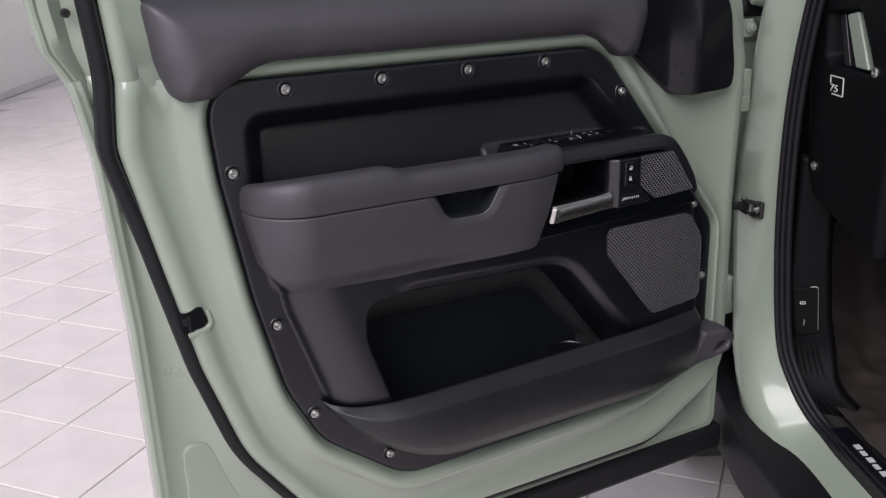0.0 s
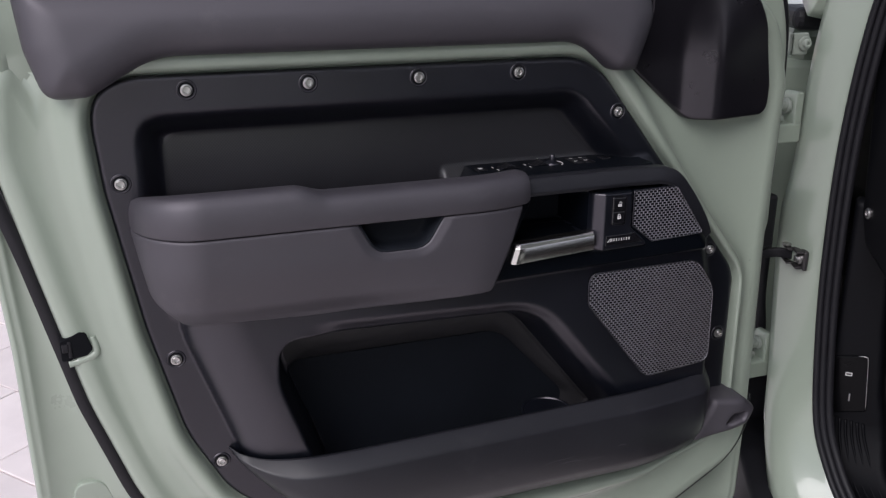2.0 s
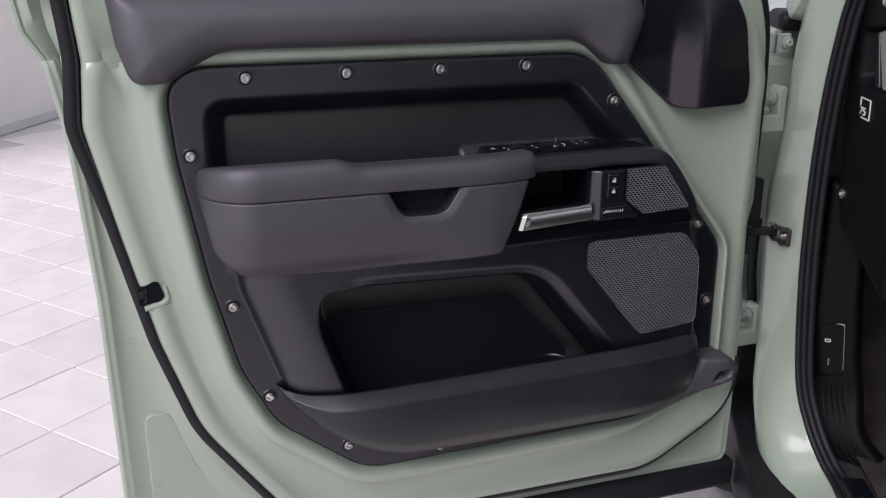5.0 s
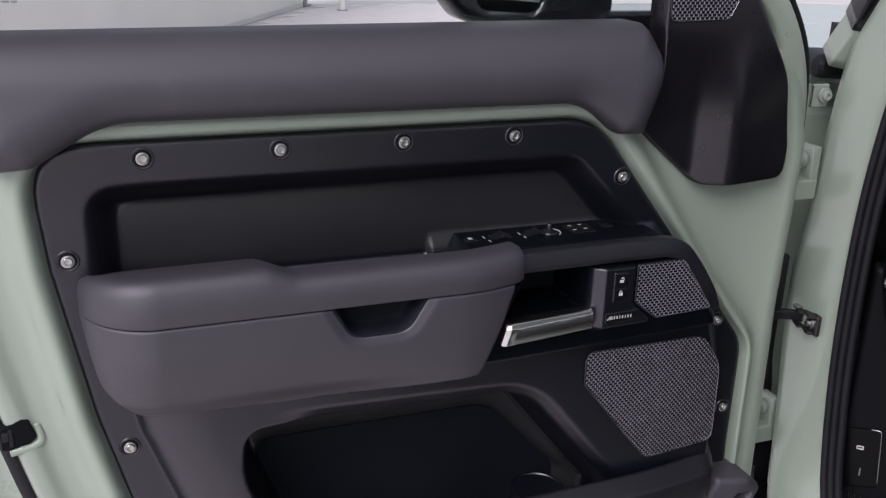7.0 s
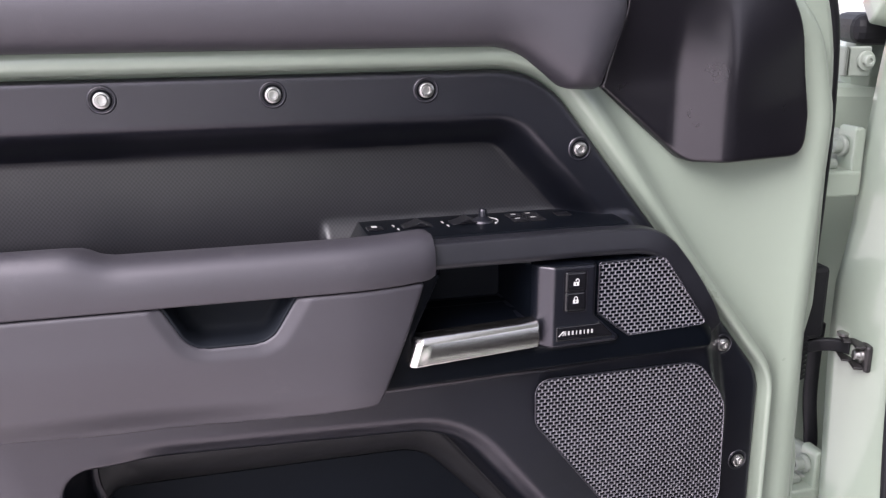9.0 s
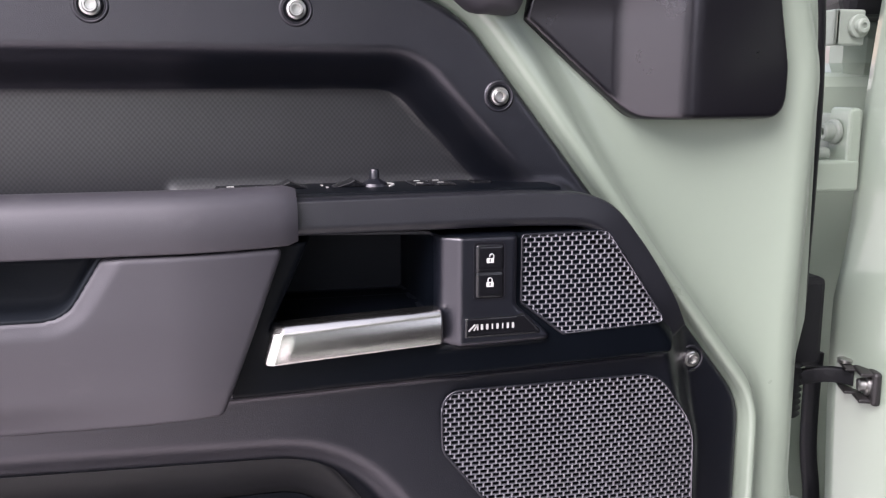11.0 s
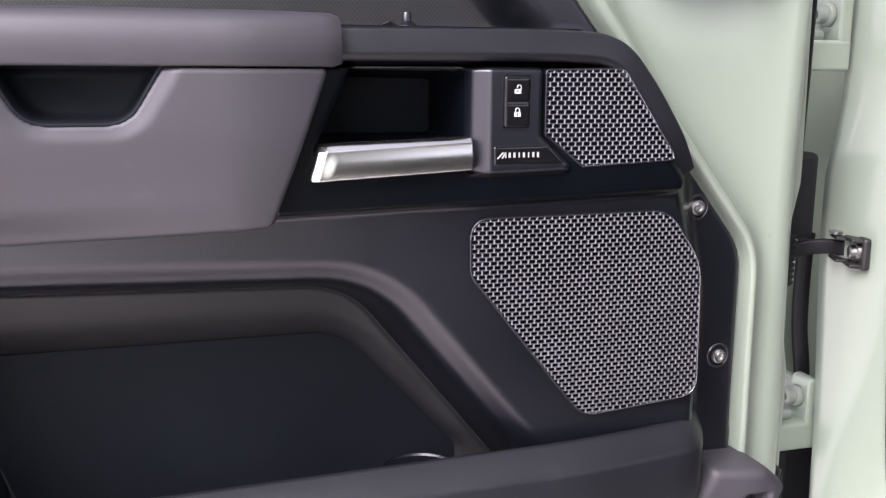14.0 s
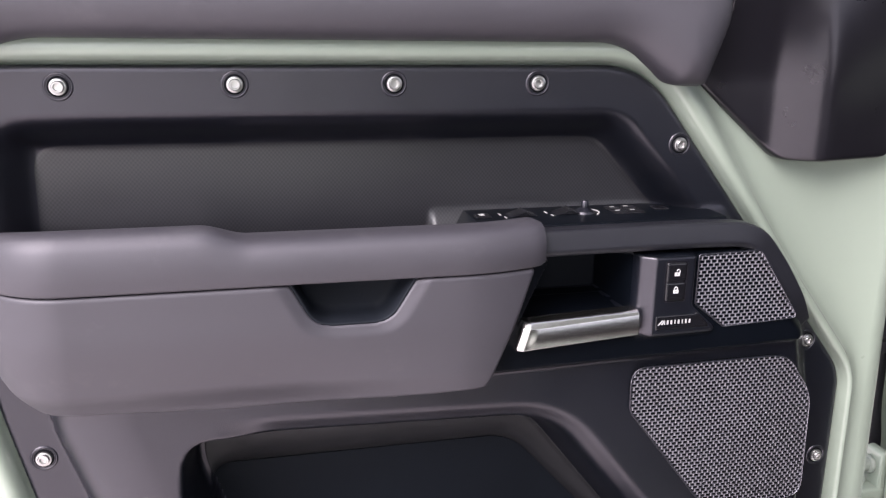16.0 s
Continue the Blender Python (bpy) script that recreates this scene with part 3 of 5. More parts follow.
def trim_y(X, Z, d):
    y = 0.0 * X + rim(d, 0.004)
    inM = -sdist(M, X, Z)[0]
    column = step01(X, 0.13, 0.07) * step01(Z, 0.90, 0.87)
    bulge = np.sqrt(np.maximum(0, 1 - (1 - np.clip((inM + 0.006) / 0.070, 0, 1)) ** 2))
    y = y + (-0.041 - y) * (column * bulge + (1 - column) * step01(inM, -0.018 + 0.014 * step01(Z, 0.965, 0.995) - 0.011 * step01(X, 0.48, 0.60) * step01(Z, 0.80, 0.95) * step01(Z, 0.995, 0.955) - 0.004 * step01(X, 0.60, 0.66), 0.009 + 0.005 * step01(X, 0.60, 0.66)))
    y = y + (0.034 - y) * step01(-sdist(U, X, Z)[0], -0.003, 0.031) * step01(Z, 0.988, 0.994)
    inK = step01(-sdist(K, X, Z)[0], -0.0025, 0.004) * step01(Z, 1.022, 0.994)
    y = y - 0.010 * inK
    y = y + (0.030 - y) * step01(-sdist(P, X, Z)[0], -0.001, 0.011)
    y = y - 0.005 * step01(-sdist(L, X, Z)[0], -0.002, 0.003) + 0.010 * np.clip((0.4825 - X) / 0.012, 0, 1) * (X > 0.4685) * (Z > 0.9135) * (Z < 0.9915)
    dB = -sdist(B, X, Z)[0]
    side = step01(X, 0.16, 0.10)
    y = y + 0.009 * (1 - side) * step01(dB, -0.020, 0.0)
    y = y + (0.038 - y) * (side * step01(dB, -0.002, 0.012) + (1 - side) * step01(dB, -0.004, 0.022))
    gap, edge_d = np.clip(dB - 0.014, 0, 1), np.clip(sdist(IN, X, Z)[0], 0, 1)
    y = y + 0.020 * np.where(dB > 0.014, gap / (gap + edge_d + 1e-9), 0.0) ** 3
    return y


panel = relief("trim_panel", T, 0.0023, trim_y, TRIM, door, "dark grained plastic trim panel")
KB = rpoly([(0.335, 1.002, 0), (0.578, 1.002, 0.012), (0.648, 0.910, 0.010), (0.640, 0.8985, 0.006), (0.335, 0.889, 0)], 5)
relief("handle_bezel", KB, 0.0022, lambda X, Z, d: trim_y(X, Z, d + 0.01) - 0.0007, BEZEL, panel, "smooth black plastic bezel round the handle", 0.003)
relief("switch_plate", L, 0.0016, lambda X, Z, d: trim_y(X, Z, d + 0.01) - 0.0013, TRIM, panel, "dark plastic switch plate", 0.002)
# dark sheet added before the pocket's back to paint in its shade
bm = bmesh.new()
slab(bm, rpoly([(0.387, 0.985, 0.006), (0.462, 0.985, 0.008), (0.462, 0.938, 0.004), (0.366, 0.938, 0.004)], 4), 0.0265, 0.0305)
part("pocket_shade", bm, RECESS_DARK, panel)
BW = grow(dense(B[::-1], 0.006), -0.017)
relief("pocket_wall", BW, 0.0016, lambda X, Z, d: trim_y(X, Z, d + 0.01) - 0.0007, POCKET, panel, "matt charcoal back wall of the bin", 0.002)
# dark sheet over the back wall paints in the bin's deep shade
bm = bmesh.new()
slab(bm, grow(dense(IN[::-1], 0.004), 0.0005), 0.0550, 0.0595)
part("bin_shade", bm, RECESS_DARK, panel)

INS = rpoly([(-0.0320, 0.997, 0.002), (-0.0320, 1.0860, 0.024), (0.4580, 1.0860, 0.035), (0.5400, 0.997, 0.004)], 6)
relief("recess_insert", INS, 0.0025, lambda X, Z, d: trim_y(X, Z, d + 0.01) + 0.0008 - 0.0014 * step01(d, 0.0, 0.006), WEAVE, panel, "finely textured charcoal insert", 0)

# screws of the trim panel
bm = bmesh.new()
lathe(bm, [(0.0126, 0.0006), (0.0119, -0.0004), (0.0111, -0.0010), (0.0105, -0.0010), (0.0098, -0.0004), (0.0086, 0.0006), (0.0082, 0.0012)], 28)
cup = part("screw_cup", bm, TRIM, panel, smooth=True, sharp=50)
# flat black disc paints the shade inside each screw cup
bm = bmesh.new()
lathe(bm, [(0.0093, 0.0008), (0.0088, -0.0002), (0.0001, -0.0002)], 24)
shade_disc = part("cup_shade", bm, VOID, panel, smooth=True, sharp=50)
bm = bmesh.new()
lathe(bm, [(0.0065, 0.002), (0.0066, -0.0018), (0.0062, -0.0026), (0.0050, -0.0030), (0.0046, -0.0046), (0.0042, -0.0050), (0.0032, -0.0050), (0.0029, -0.0044), (0.0028, -0.0020), (0.0001, -0.0018)], 18)
screw = part("screw", bm, ZINC, panel, "silver socket-head screw", smooth=True, sharp=40)
cup.scale = shade_disc.scale = (0.92, 1.0, 0.92)
cup.location = shade_disc.location = screw.location = (0, 0, 1.133)
for x, z in ((0.131, 1.134), (0.260, 1.134), (0.386, 1.134), (0.526, 1.078), (0.687, 0.875), (0.716, 0.743), (-0.076, 1.037), (-0.038, 0.825),
             (0.003, 0.682), (0.114, 0.583), (0.258, 0.555), (0.403, 0.561), (0.549, 0.567)):
    copy_part(cup, Matrix.Translation((x, 0, z)) @ Matrix.Diagonal((0.92, 1.0, 0.92, 1)))
    copy_part(shade_disc, Matrix.Translation((x, 0, z)) @ Matrix.Diagonal((0.92, 1.0, 0.92, 1)))
    copy_part(screw, Matrix.Translation((x, 0, z)))

# storage bin front
rings = []
for k in range(61):
    s = k / 60
    x = 0.012 + 0.678 * s
    b = 0.35 * math.sin(math.pi / 2 * min(1, s / 0.22)) + 0.65 * math.sqrt(1 - (1 - min(1, s / 0.15)) ** 2)
    y0 = 0.001 - 0.074 * b + 0.012 * max(0, (s - 0.75) / 0.2) ** 2 + 0.03 * max(0, (s - 0.95) / 0.05) ** 2
    zt = 0.692 + 0.014 * s + 0.008 * (1 - min(1, s / 0.08)) ** 2
    zb = 0.572 + 0.125 * (1 - min(1, s / 0.30)) ** 2 + 0.022 * max(0, (s - 0.8) / 0.2) ** 2
    q = min(1, b + 0.02)
    c = 0.12 + 0.88 * min(1, s / 0.10)
    h = min(1.0, (zt - zb) / 0.115)
    rings.append([(x, y0 + 0.052 * q, zb + 0.02 * h), (x, y0 + 0.026 * q, zt - 0.010 * h), (x, y0 + 0.0235 * q, zt - 0.001), (x, y0 + 0.020 * q, zt), (x, y0 + 0.017 * q, zt - 0.001),
                  (x, y0 + 0.0035 * q, zt - 0.0155 * c), (x, y0 + 0.001 * q, zt - 0.0175 * c), (x, y0, zt - 0.021 * c), (x, y0 + 0.001 * q, zt - 0.06 * h),
                  (x, y0 + 0.005 * q, zb + 0.035 * h), (x, y0 + 0.019 * q, zb + 0.012 * h), (x, min(0.004, y0 + 0.055 * q), zb), (x, 0.004, zb - 0.004)])
v, f = loft(rings, False)
bin_front = link("storage_bin_front", v, f, BINM, door, "charcoal storage bin front with sloping lip")


def bin_skin(z):
    """Depth of the bin front's lower middle at height z."""
    return float(np.interp(z, [0.584, 0.607, 0.640], [-0.0540, -0.0680, -0.0720]))


for x0, z0, x1, z1, w in ((0.408, 0.630, 0.450, 0.636, 0.0007), (0.432, 0.626, 0.470, 0.627, 0.0010), (0.444, 0.632, 0.474, 0.620, 0.0006), (0.474, 0.622, 0.500, 0.626, 0.0008), (0.516, 0.636, 0.530, 0.639, 0.0012)):
    bm = bmesh.new()
    pts = [(x0 + (x1 - x0) * k / 6, z0 + (z1 - z0) * k / 6 + 0.0012 * math.sin(0.9 * k)) for k in range(7)]
    half = [w * math.sin(math.pi * (0.08 + 0.84 * k / 6)) for k in range(7)]
    vs = [[bm.verts.new((x, bin_skin(z + e * h) - 0.0005, z + e * h)) for e in (-1, 1)] for (x, z), h in zip(pts, half)]
    for (a, b), (c, d) in zip(vs, vs[1:]):
        bm.faces.new((a, c, d, b))
    part("scuff", bm, SCUFF, bin_front, "pale scuff mark")
bm = bmesh.new()
lathe(bm, [(0.0345, 0.0), (0.0350, -0.069), (0.0345, -0.0712), (0.0325, -0.0716), (0.0312, -0.0700), (0.0001, -0.0694)], 32, Matrix.Rotation(radians(-90), 4, "X"))
cup_holder = part("bottle_holder", bm, TRIM, door, "round dark bottle holder inside the bin", smooth=True, sharp=40)
cup_holder.location = (0.450, 0.012, 0.592)

# grip at the bin's hinge end
GR = rpoly([(0.662, 0.586, 0.008), (0.694, 0.656, 0.010), (0.742, 0.655, 0.014), (0.764, 0.636, 0.010), (0.752, 0.610, 0.012)], 5)
GO = rpoly([(0.712, 0.612, 0.004), (0.724, 0.632, 0.006), (0.748, 0.634, 0.006), (0.744, 0.620, 0.006)], 4)
relief("end_grip", GR, 0.002, lambda X, Z, d: 0.0 * X - 0.036 - 0.012 * step01(X, 0.67, 0.74) + rim(d, 0.010) + 0.02 * step01(-sdist(GO, X, Z)[0], -0.001, 0.004), SOFT, door, "dark moulded end grip", 0.045)

# armrest: upper pad along x, then the lower pull section
rings = []
for k in range(73):
    s = k / 72
    x = -0.074 + 0.452 * s
    e = min(1, (x + 0.074) / 0.075)
    round_l = math.sqrt(max(0.0, 1 - (1 - e) ** 2))
    tail = max(0.0, (x - 0.30) / 0.078)
    yf = 0.012 - 0.091 * round_l + 0.016 * tail ** 2
    drop = float(step01(np.array(x), 0.098, 0.135))
    zt = 1.004 + 0.031 * round_l ** 0.8 - 0.0105 * drop
    sag = (0.0205 - 0.0110 * drop) * round_l
    yb = 0.030 - 0.040 * drop
    endr = 0.002 * max(0, (s - 0.985) / 0.015)
    zs = 0.9885 + endr
    zt -= endr
    yf += endr
    h = zt - zs
    rings.append([(x, yb, zs), (x, yf + 0.004, zs), (x, yf + 0.0012, zs + 0.0005), (x, yf, zs + 0.0022), (x, yf, zs + 0.45 * h), (x, yf + 0.002, zs + 0.70 * h),
                  (x, yf + 0.007, zs + 0.89 * h), (x, yf + 0.016, zs + 0.98 * h), (x, min(yf + 0.040, yb - 0.012), zt - 0.25 * sag), (x, yb - 0.008, zt - 0.001 - sag), (x, yb - 0.002, zt - 0.005 - sag), (x, yb, zt - 0.012 - sag)])
v, f = loft(rings, True, True)
arm = link("armrest", v, f, SOFT, door, "charcoal padded armrest with pull recess")
arm.data.set_sharp_from_angle(angle=radians(50))
AL = rpoly([(-0.072, 0.9878, 0.003), (0.3685, 0.9878, 0.004), (0.329, 0.8835, 0.007), (0.12, 0.873, 0.2), (-0.027, 0.881, 0.02), (-0.058, 0.914, 0.04)], 8)
CUT = rpoly([(0.158, 1.02, 0), (0.278, 1.02, 0), (0.2645, 0.9875, 0.010), (0.2430, 0.9530, 0.024), (0.1835, 0.9530, 0.024), (0.1640, 0.9875, 0.008)], 9)


def arm_y(X, Z, d):
    e = np.clip((X + 0.074) / 0.075, 0, 1)
    y = 0.012 - 0.090 * np.sqrt(np.maximum(0, 1 - (1 - e) ** 2)) + 0.016 * np.clip((X - 0.30) / 0.078, 0, 1) ** 2
    y = y + (0.022 * step01(Z, 0.955, 0.872) + 0.014 * step01(Z, 0.905, 0.872)) * (1 - 0.65 * step01(X, 0.12, 0.32)) + rim(d, 0.003)
    c = -sdist(CUT, X, Z)[0]
    return y + 0.003 * step01(c, -0.012, 0.0) + 0.0285 * step01(c, -0.0005, 0.0030)


relief("pull_section", AL, 0.0017, arm_y, SOFT, arm, "", 0.03)
CUP = dense(rpoly([(0.1835, 0.9530, 0.024), (0.2430, 0.9530, 0.024), (0.2650, 0.9900, 0.001), (0.1635, 0.9900, 0.001)], 8), 0.004)
rings = [[(x, y, z) for x, z in grow(CUP, d)] for d, y in ((0.0010, -0.0738), (-0.0004, -0.0746), (-0.0014, -0.0735), (-0.0030, -0.0560), (-0.0050, -0.0490), (-0.0090, -0.0475))]
v, f = loft(rings, True)
f.append(tuple(range(5 * len(CUP), 6 * len(CUP))))
link("pull_recess", v, f, RECESS_DARK, arm, "dark inside of the pull recess")

# switch pod behind the armrest
rings = []
for k in range(30):
    x = 0.314 + 0.246 * k / 29
    t = max(0.0, (x - 0.545) / 0.04)
    fy = -0.048 + 0.010 * t ** 2
    lo = 0.022 * float(step01(np.array(x), 0.332, 0.314))
    rings.append([(x, 0.034, 0.985), (x, 0.034, 1.0165 - lo), (x, fy + 0.016, 1.0175 - lo), (x, fy + 0.0125, 1.0170 - lo), (x, fy + 0.0115, 1.0150 - lo), (x, fy + 0.006, 1.0140 - lo), (x, fy + 0.0015, 1.010 - lo / 2), (x, fy, 1.004), (x, fy + 0.002, 0.997), (x, fy + 0.008, 0.992)])
v, f = loft(rings, True, True)
pod = link("switch_pod", v, f, BEZEL, door, "dark plastic window switch pod")
pod.data.set_sharp_from_angle(angle=radians(45))
rail = smooth_path([(0.372, -0.0455, 1.003), (0.45, -0.0455, 1.0035), (0.54, -0.0450, 1.0035), (0.580, -0.0435, 0.9985), (0.605, -0.0405, 0.976), (0.634, -0.0365, 0.936), (0.650, -0.029, 0.909)], 8)
v, f = sweep([tuple(p) for p in rail], rpoly([(-0.0122, 0.003, 0.002), (-0.0110, 0.0065, 0.002), (0.0055, 0.0105, 0.005), (0.0105, 0.0070, 0.005), (0.0105, -0.010, 0.002), (-0.0122, -0.010, 0.002)], 4), (0, -1, 0))
link("pod_rail", v, f, BINM, pod)
for x, y in ((0.377, -0.001), (0.421, 0.0)):
    bm = bmesh.new()
    slab(bm, [(-0.013, 0.0), (0.014, 0.0), (0.006, 0.0030), (0.0015, 0.0054), (-0.002, 0.0036)], -0.004, 0.012, 0.0008)
    o = part("window_switch", bm, GLOSS, pod)
    o.location = (x, y, 1.0170)
    for lo, hi in (((-0.0185, -0.009, 0), (-0.0170, -0.003, 0.0002)), ((-0.0205, 0.003, 0), (-0.0190, 0.010, 0.0002))):
        bm = bmesh.new()
        box(bm, lo, hi)
        m = part("print", bm, PRINT, pod)
        m.location = (x, y, 1.0177)
bm = bmesh.new()
lathe(bm, [(0.0095, 0), (0.0088, -0.002), (0.0050, -0.0042), (0.0036, -0.0052), (0.0034, -0.0105), (0.0028, -0.0116), (0.0001, -0.012)], 16, Matrix.Rotation(radians(-90), 4, "X"))
knob = part("mirror_knob", bm, TRIM, pod, smooth=True, sharp=40)
knob.location = (0.437, 0.002, 1.0170)
for x, y, w, d in ((0.470, 0.015, 0.0022, 0.0009), (0.484, 0.016, 0.0022, 0.0009), (0.469, 0.0, 0.0022, 0.0009), (0.484, 0.001, 0.0022, 0.0009), (0.340, 0.004, 0.0024, 0.003)):
    bm = bmesh.new()
    box(bm, (x - w, y - d, 1.0185), (x + w, y + d, 1.0187))
    part("print", bm, PRINT, pod)
bm = bmesh.new()
arc = [(0.437 + 0.0135 * math.cos(-0.9 + 0.14 * k), 0.002 + 0.0135 * math.sin(-0.9 + 0.14 * k)) for k in range(14)]
v, f = sweep([(x, y, 1.0178) for x, y in arc], circle(0.0007, 6), (0, 0, 1))
link("print", v, f, PRINT, pod)
for x, y in ((0.470, 0.013), (0.486, 0.013), (0.470, -0.003), (0.486, -0.003), (0.340, 0.001), (0.515, 0.008)):
    bm = bmesh.new()
    box(bm, (x - 0.007, y - 0.0065, 1.0155), (x + 0.007, y + 0.0065, 1.0184), 0.0008)
    part("button", bm, GLOSS, pod)

# inner door handle in satin silver
HD = rpoly([(0.3535, 0.9125, 0.003), (0.361, 0.9375, 0.003), (0.4705, 0.9405, 0.002), (0.4705, 0.9175, 0.002)], 4)


def handle_y(X, Z, d):
    h = np.clip((Z - (0.9125 + 0.042 * (X - 0.3535))) / 0.0245, 0, 1)
    left = X - (0.3535 + 0.30 * (Z - 0.9125))
    y = -0.0640 + 0.06 * np.clip(X - 0.36, 0, 1) - 0.0016 * np.sin(np.pi * np.clip(h / 0.8, 0, 1)) * step01(left, 0.006, 0.016)
    return y + 0.9 * np.clip(h - 0.80, 0, 1) * 0.0245 + 0.55 * np.clip(0.0065 - left, 0, 1) + rim(d, 0.0014)


relief("door_handle", HD, 0.0008, handle_y, SATIN, door, "satin silver inner door handle", 0.012)

# lock switch with two printed padlocks
lock = relief("lock_switch", rpoly([(0.4925, 0.9475, 0.002), (0.4925, 0.9835, 0.002), (0.512, 0.983, 0.002), (0.512, 0.947, 0.002)], 3), 0.0015,
              lambda X, Z, d: 0.0 * X - 0.0585 + rim(d, 0.001) + 0.0012 * np.exp(-((Z - 0.9655) / 0.0009) ** 2), GLOSS, door, "gloss black lock switch")
for zc, opened in ((0.9735, True), (0.9575, False)):
    c = 0.5022
    bm = bmesh.new()
    for lo, hi in (((c - 0.0024, zc - 0.0024), (c - 0.0005, zc + 0.0008)), ((c + 0.0005, zc - 0.0024), (c + 0.0024, zc + 0.0008)), ((c - 0.0005, zc - 0.0024), (c + 0.0005, zc - 0.0017)), ((c - 0.0005, zc + 0.0002), (c + 0.0005, zc + 0.0008))):
        box(bm, (lo[0], -0.0591, lo[1]), (hi[0], -0.0584, hi[1]))
    body = part("padlock_print", bm, ICON, lock)
    x0 = c + (0.0010 if opened else 0.0)
    arc = [(x0 - 0.0014, zc + (0.0017 if opened else 0.0010))] + [(x0 + 0.0014 * math.cos(math.pi * (1 - q / 8)), zc + 0.0022 + 0.0014 * math.sin(math.pi * (1 - q / 8))) for q in range(9)] + [(x0 + 0.0014, zc + 0.0008)]
    bm = bmesh.new()
    for (ax, az), (bx, bz) in zip(arc, arc[1:]):
        lines(bm, [(ax, az, bx, bz)], 0.0006, -0.0591, -0.0584)
    part("shackle_print", bm, ICON, body)
bm = bmesh.new()
ringp = rpoly([(0.4915, 0.9465, 0.003), (0.4915, 0.9845, 0.003), (0.513, 0.984, 0.003), (0.513, 0.946, 0.003)], 3)
for (ax, az), (bx, bz) in zip(ringp, ringp[1:] + ringp[:1]):
    if math.hypot(bx - ax, bz - az) > 1e-6:
        lines(bm, [(ax, az, bx, bz)], 0.0008, -0.0578, -0.055)
part("switch_surround", bm, SAIL, lock)

# maker's plate beside the tweeter: drawn as plain bars
plate = relief("speaker_badge", rpoly([(0.4850, 0.9200, 0.002), (0.4850, 0.9345, 0.002), (0.527, 0.9355, 0.002), (0.541, 0.9205, 0.002)], 3), 0.0015,
               lambda X, Z, d: 0.0 * X - 0.0578 + rim(d, 0.001), GLOSS, door, "small gloss black badge with pale bars")
bm = bmesh.new()
lines(bm, [(0.4880, 0.9255, 0.4925, 0.9300), (0.4915, 0.9258, 0.4942, 0.9300), (0.4942, 0.9300, 0.4942, 0.9260)], 0.0009, -0.0584, -0.0577)
for k in range(7):
    x = 0.4972 + 0.0036 * k
    lines(bm, [(x, 0.9262, x, 0.9298)], 0.0015 if k not in (2, 4) else 0.0008, -0.0584, -0.0577)
part("print", bm, PRINT, plate)


# perforated grilles
def grille(name, poly, px, pz, hw, hh, yfun, parent, label):
    th = 0.0012
    A = np.array(poly)
    verts, faces = [], []
    z, row = A[:, 1].min(), 0
    spots = []
    while z < A[:, 1].max():
        x = A[:, 0].min() - px + (px / 2 if row % 2 else 0)
        while x < A[:, 0].max() + px:
            spots.append((x, z))
            x += px
        z += pz
        row += 1
    sp = np.array(spots)
    sp = sp[sdist(poly, sp[:, 0], sp[:, 1])[0] < 0.45 * px]
    o = np.array([(-px / 2, -pz / 2), (0, -pz / 2), (px / 2, -pz / 2), (px / 2, 0), (px / 2, pz / 2), (0, pz / 2), (-px / 2, pz / 2), (-px / 2, 0)])
    i = np.array([(-hw * 0.42, -hh / 2), (0, -hh / 2), (hw * 0.42, -hh / 2), (hw / 2, 0), (hw * 0.42, hh / 2), (0, hh / 2), (-hw * 0.42, hh / 2), (-hw / 2, 0)])

    def clamp(Q, inset):
        D, CX, CZ = sdist(poly, Q[..., 0], Q[..., 1])
        mid_x, mid_z = A[:, 0].mean(), A[:, 1].mean()
        lx, lz = mid_x - CX, mid_z - CZ
        ln = np.hypot(lx, lz) + 1e-9
        out = D > -inset
        return np.stack([np.where(out, CX + lx / ln * inset, Q[..., 0]), np.where(out, CZ + lz / ln * inset, Q[..., 1])], -1)

    outer, inner = clamp(sp[:, None, :] + o[None], 0.0), clamp(sp[:, None, :] + i[None], 0.0006)
    for ring_o, ring_i in zip(outer, inner):
        n = len(verts)
        verts += [(a, yfun(a, b), b) for a, b in ring_o]
        verts += [(a, yfun(a, b) + 0.00055, b) for a, b in ring_i]
        verts += [(a, yfun(a, b) + th + 0.0006, b) for a, b in ring_i]
        for k in range(8):
            j = (k + 1) % 8
            faces += [(n + k, n + j, n + 8 + j, n + 8 + k), (n + 8 + k, n + 8 + j, n + 16 + j, n + 16 + k)]
    ob = link(name, verts, faces, MESHM, parent, label, smooth=False)
    bm = bmesh.new()
    yy = yfun(A[:, 0].mean(), A[:, 1].mean())
    slab(bm, poly, yy + 0.0035, yy + 0.006)
    part("backing", bm, VOID, ob)
    fr = dense(poly, 0.004)
    pth = [(x, yfun(x, z) + 0.0012, z) for x, z in fr]
    v, f = sweep(pth + pth[:2], circle(0.0011, 6), (0, -1, 0))
    link("rim", v, f, TRIM, ob)
    return ob


SPK = rpoly([(0.473, 0.8805, 0.016), (0.634, 0.8815, 0.030), (0.665, 0.838, 0.05), (0.668, 0.7285, 0.016), (0.566, 0.7205, 0.024), (0.474, 0.838, 0.016)], 6)
TWT = rpoly([(0.5265, 0.9875, 0.003), (0.588, 0.9885, 0.008), (0.6345, 0.9215, 0.004), (0.5575, 0.9180, 0.003), (0.5265, 0.9415, 0.003)], 5)
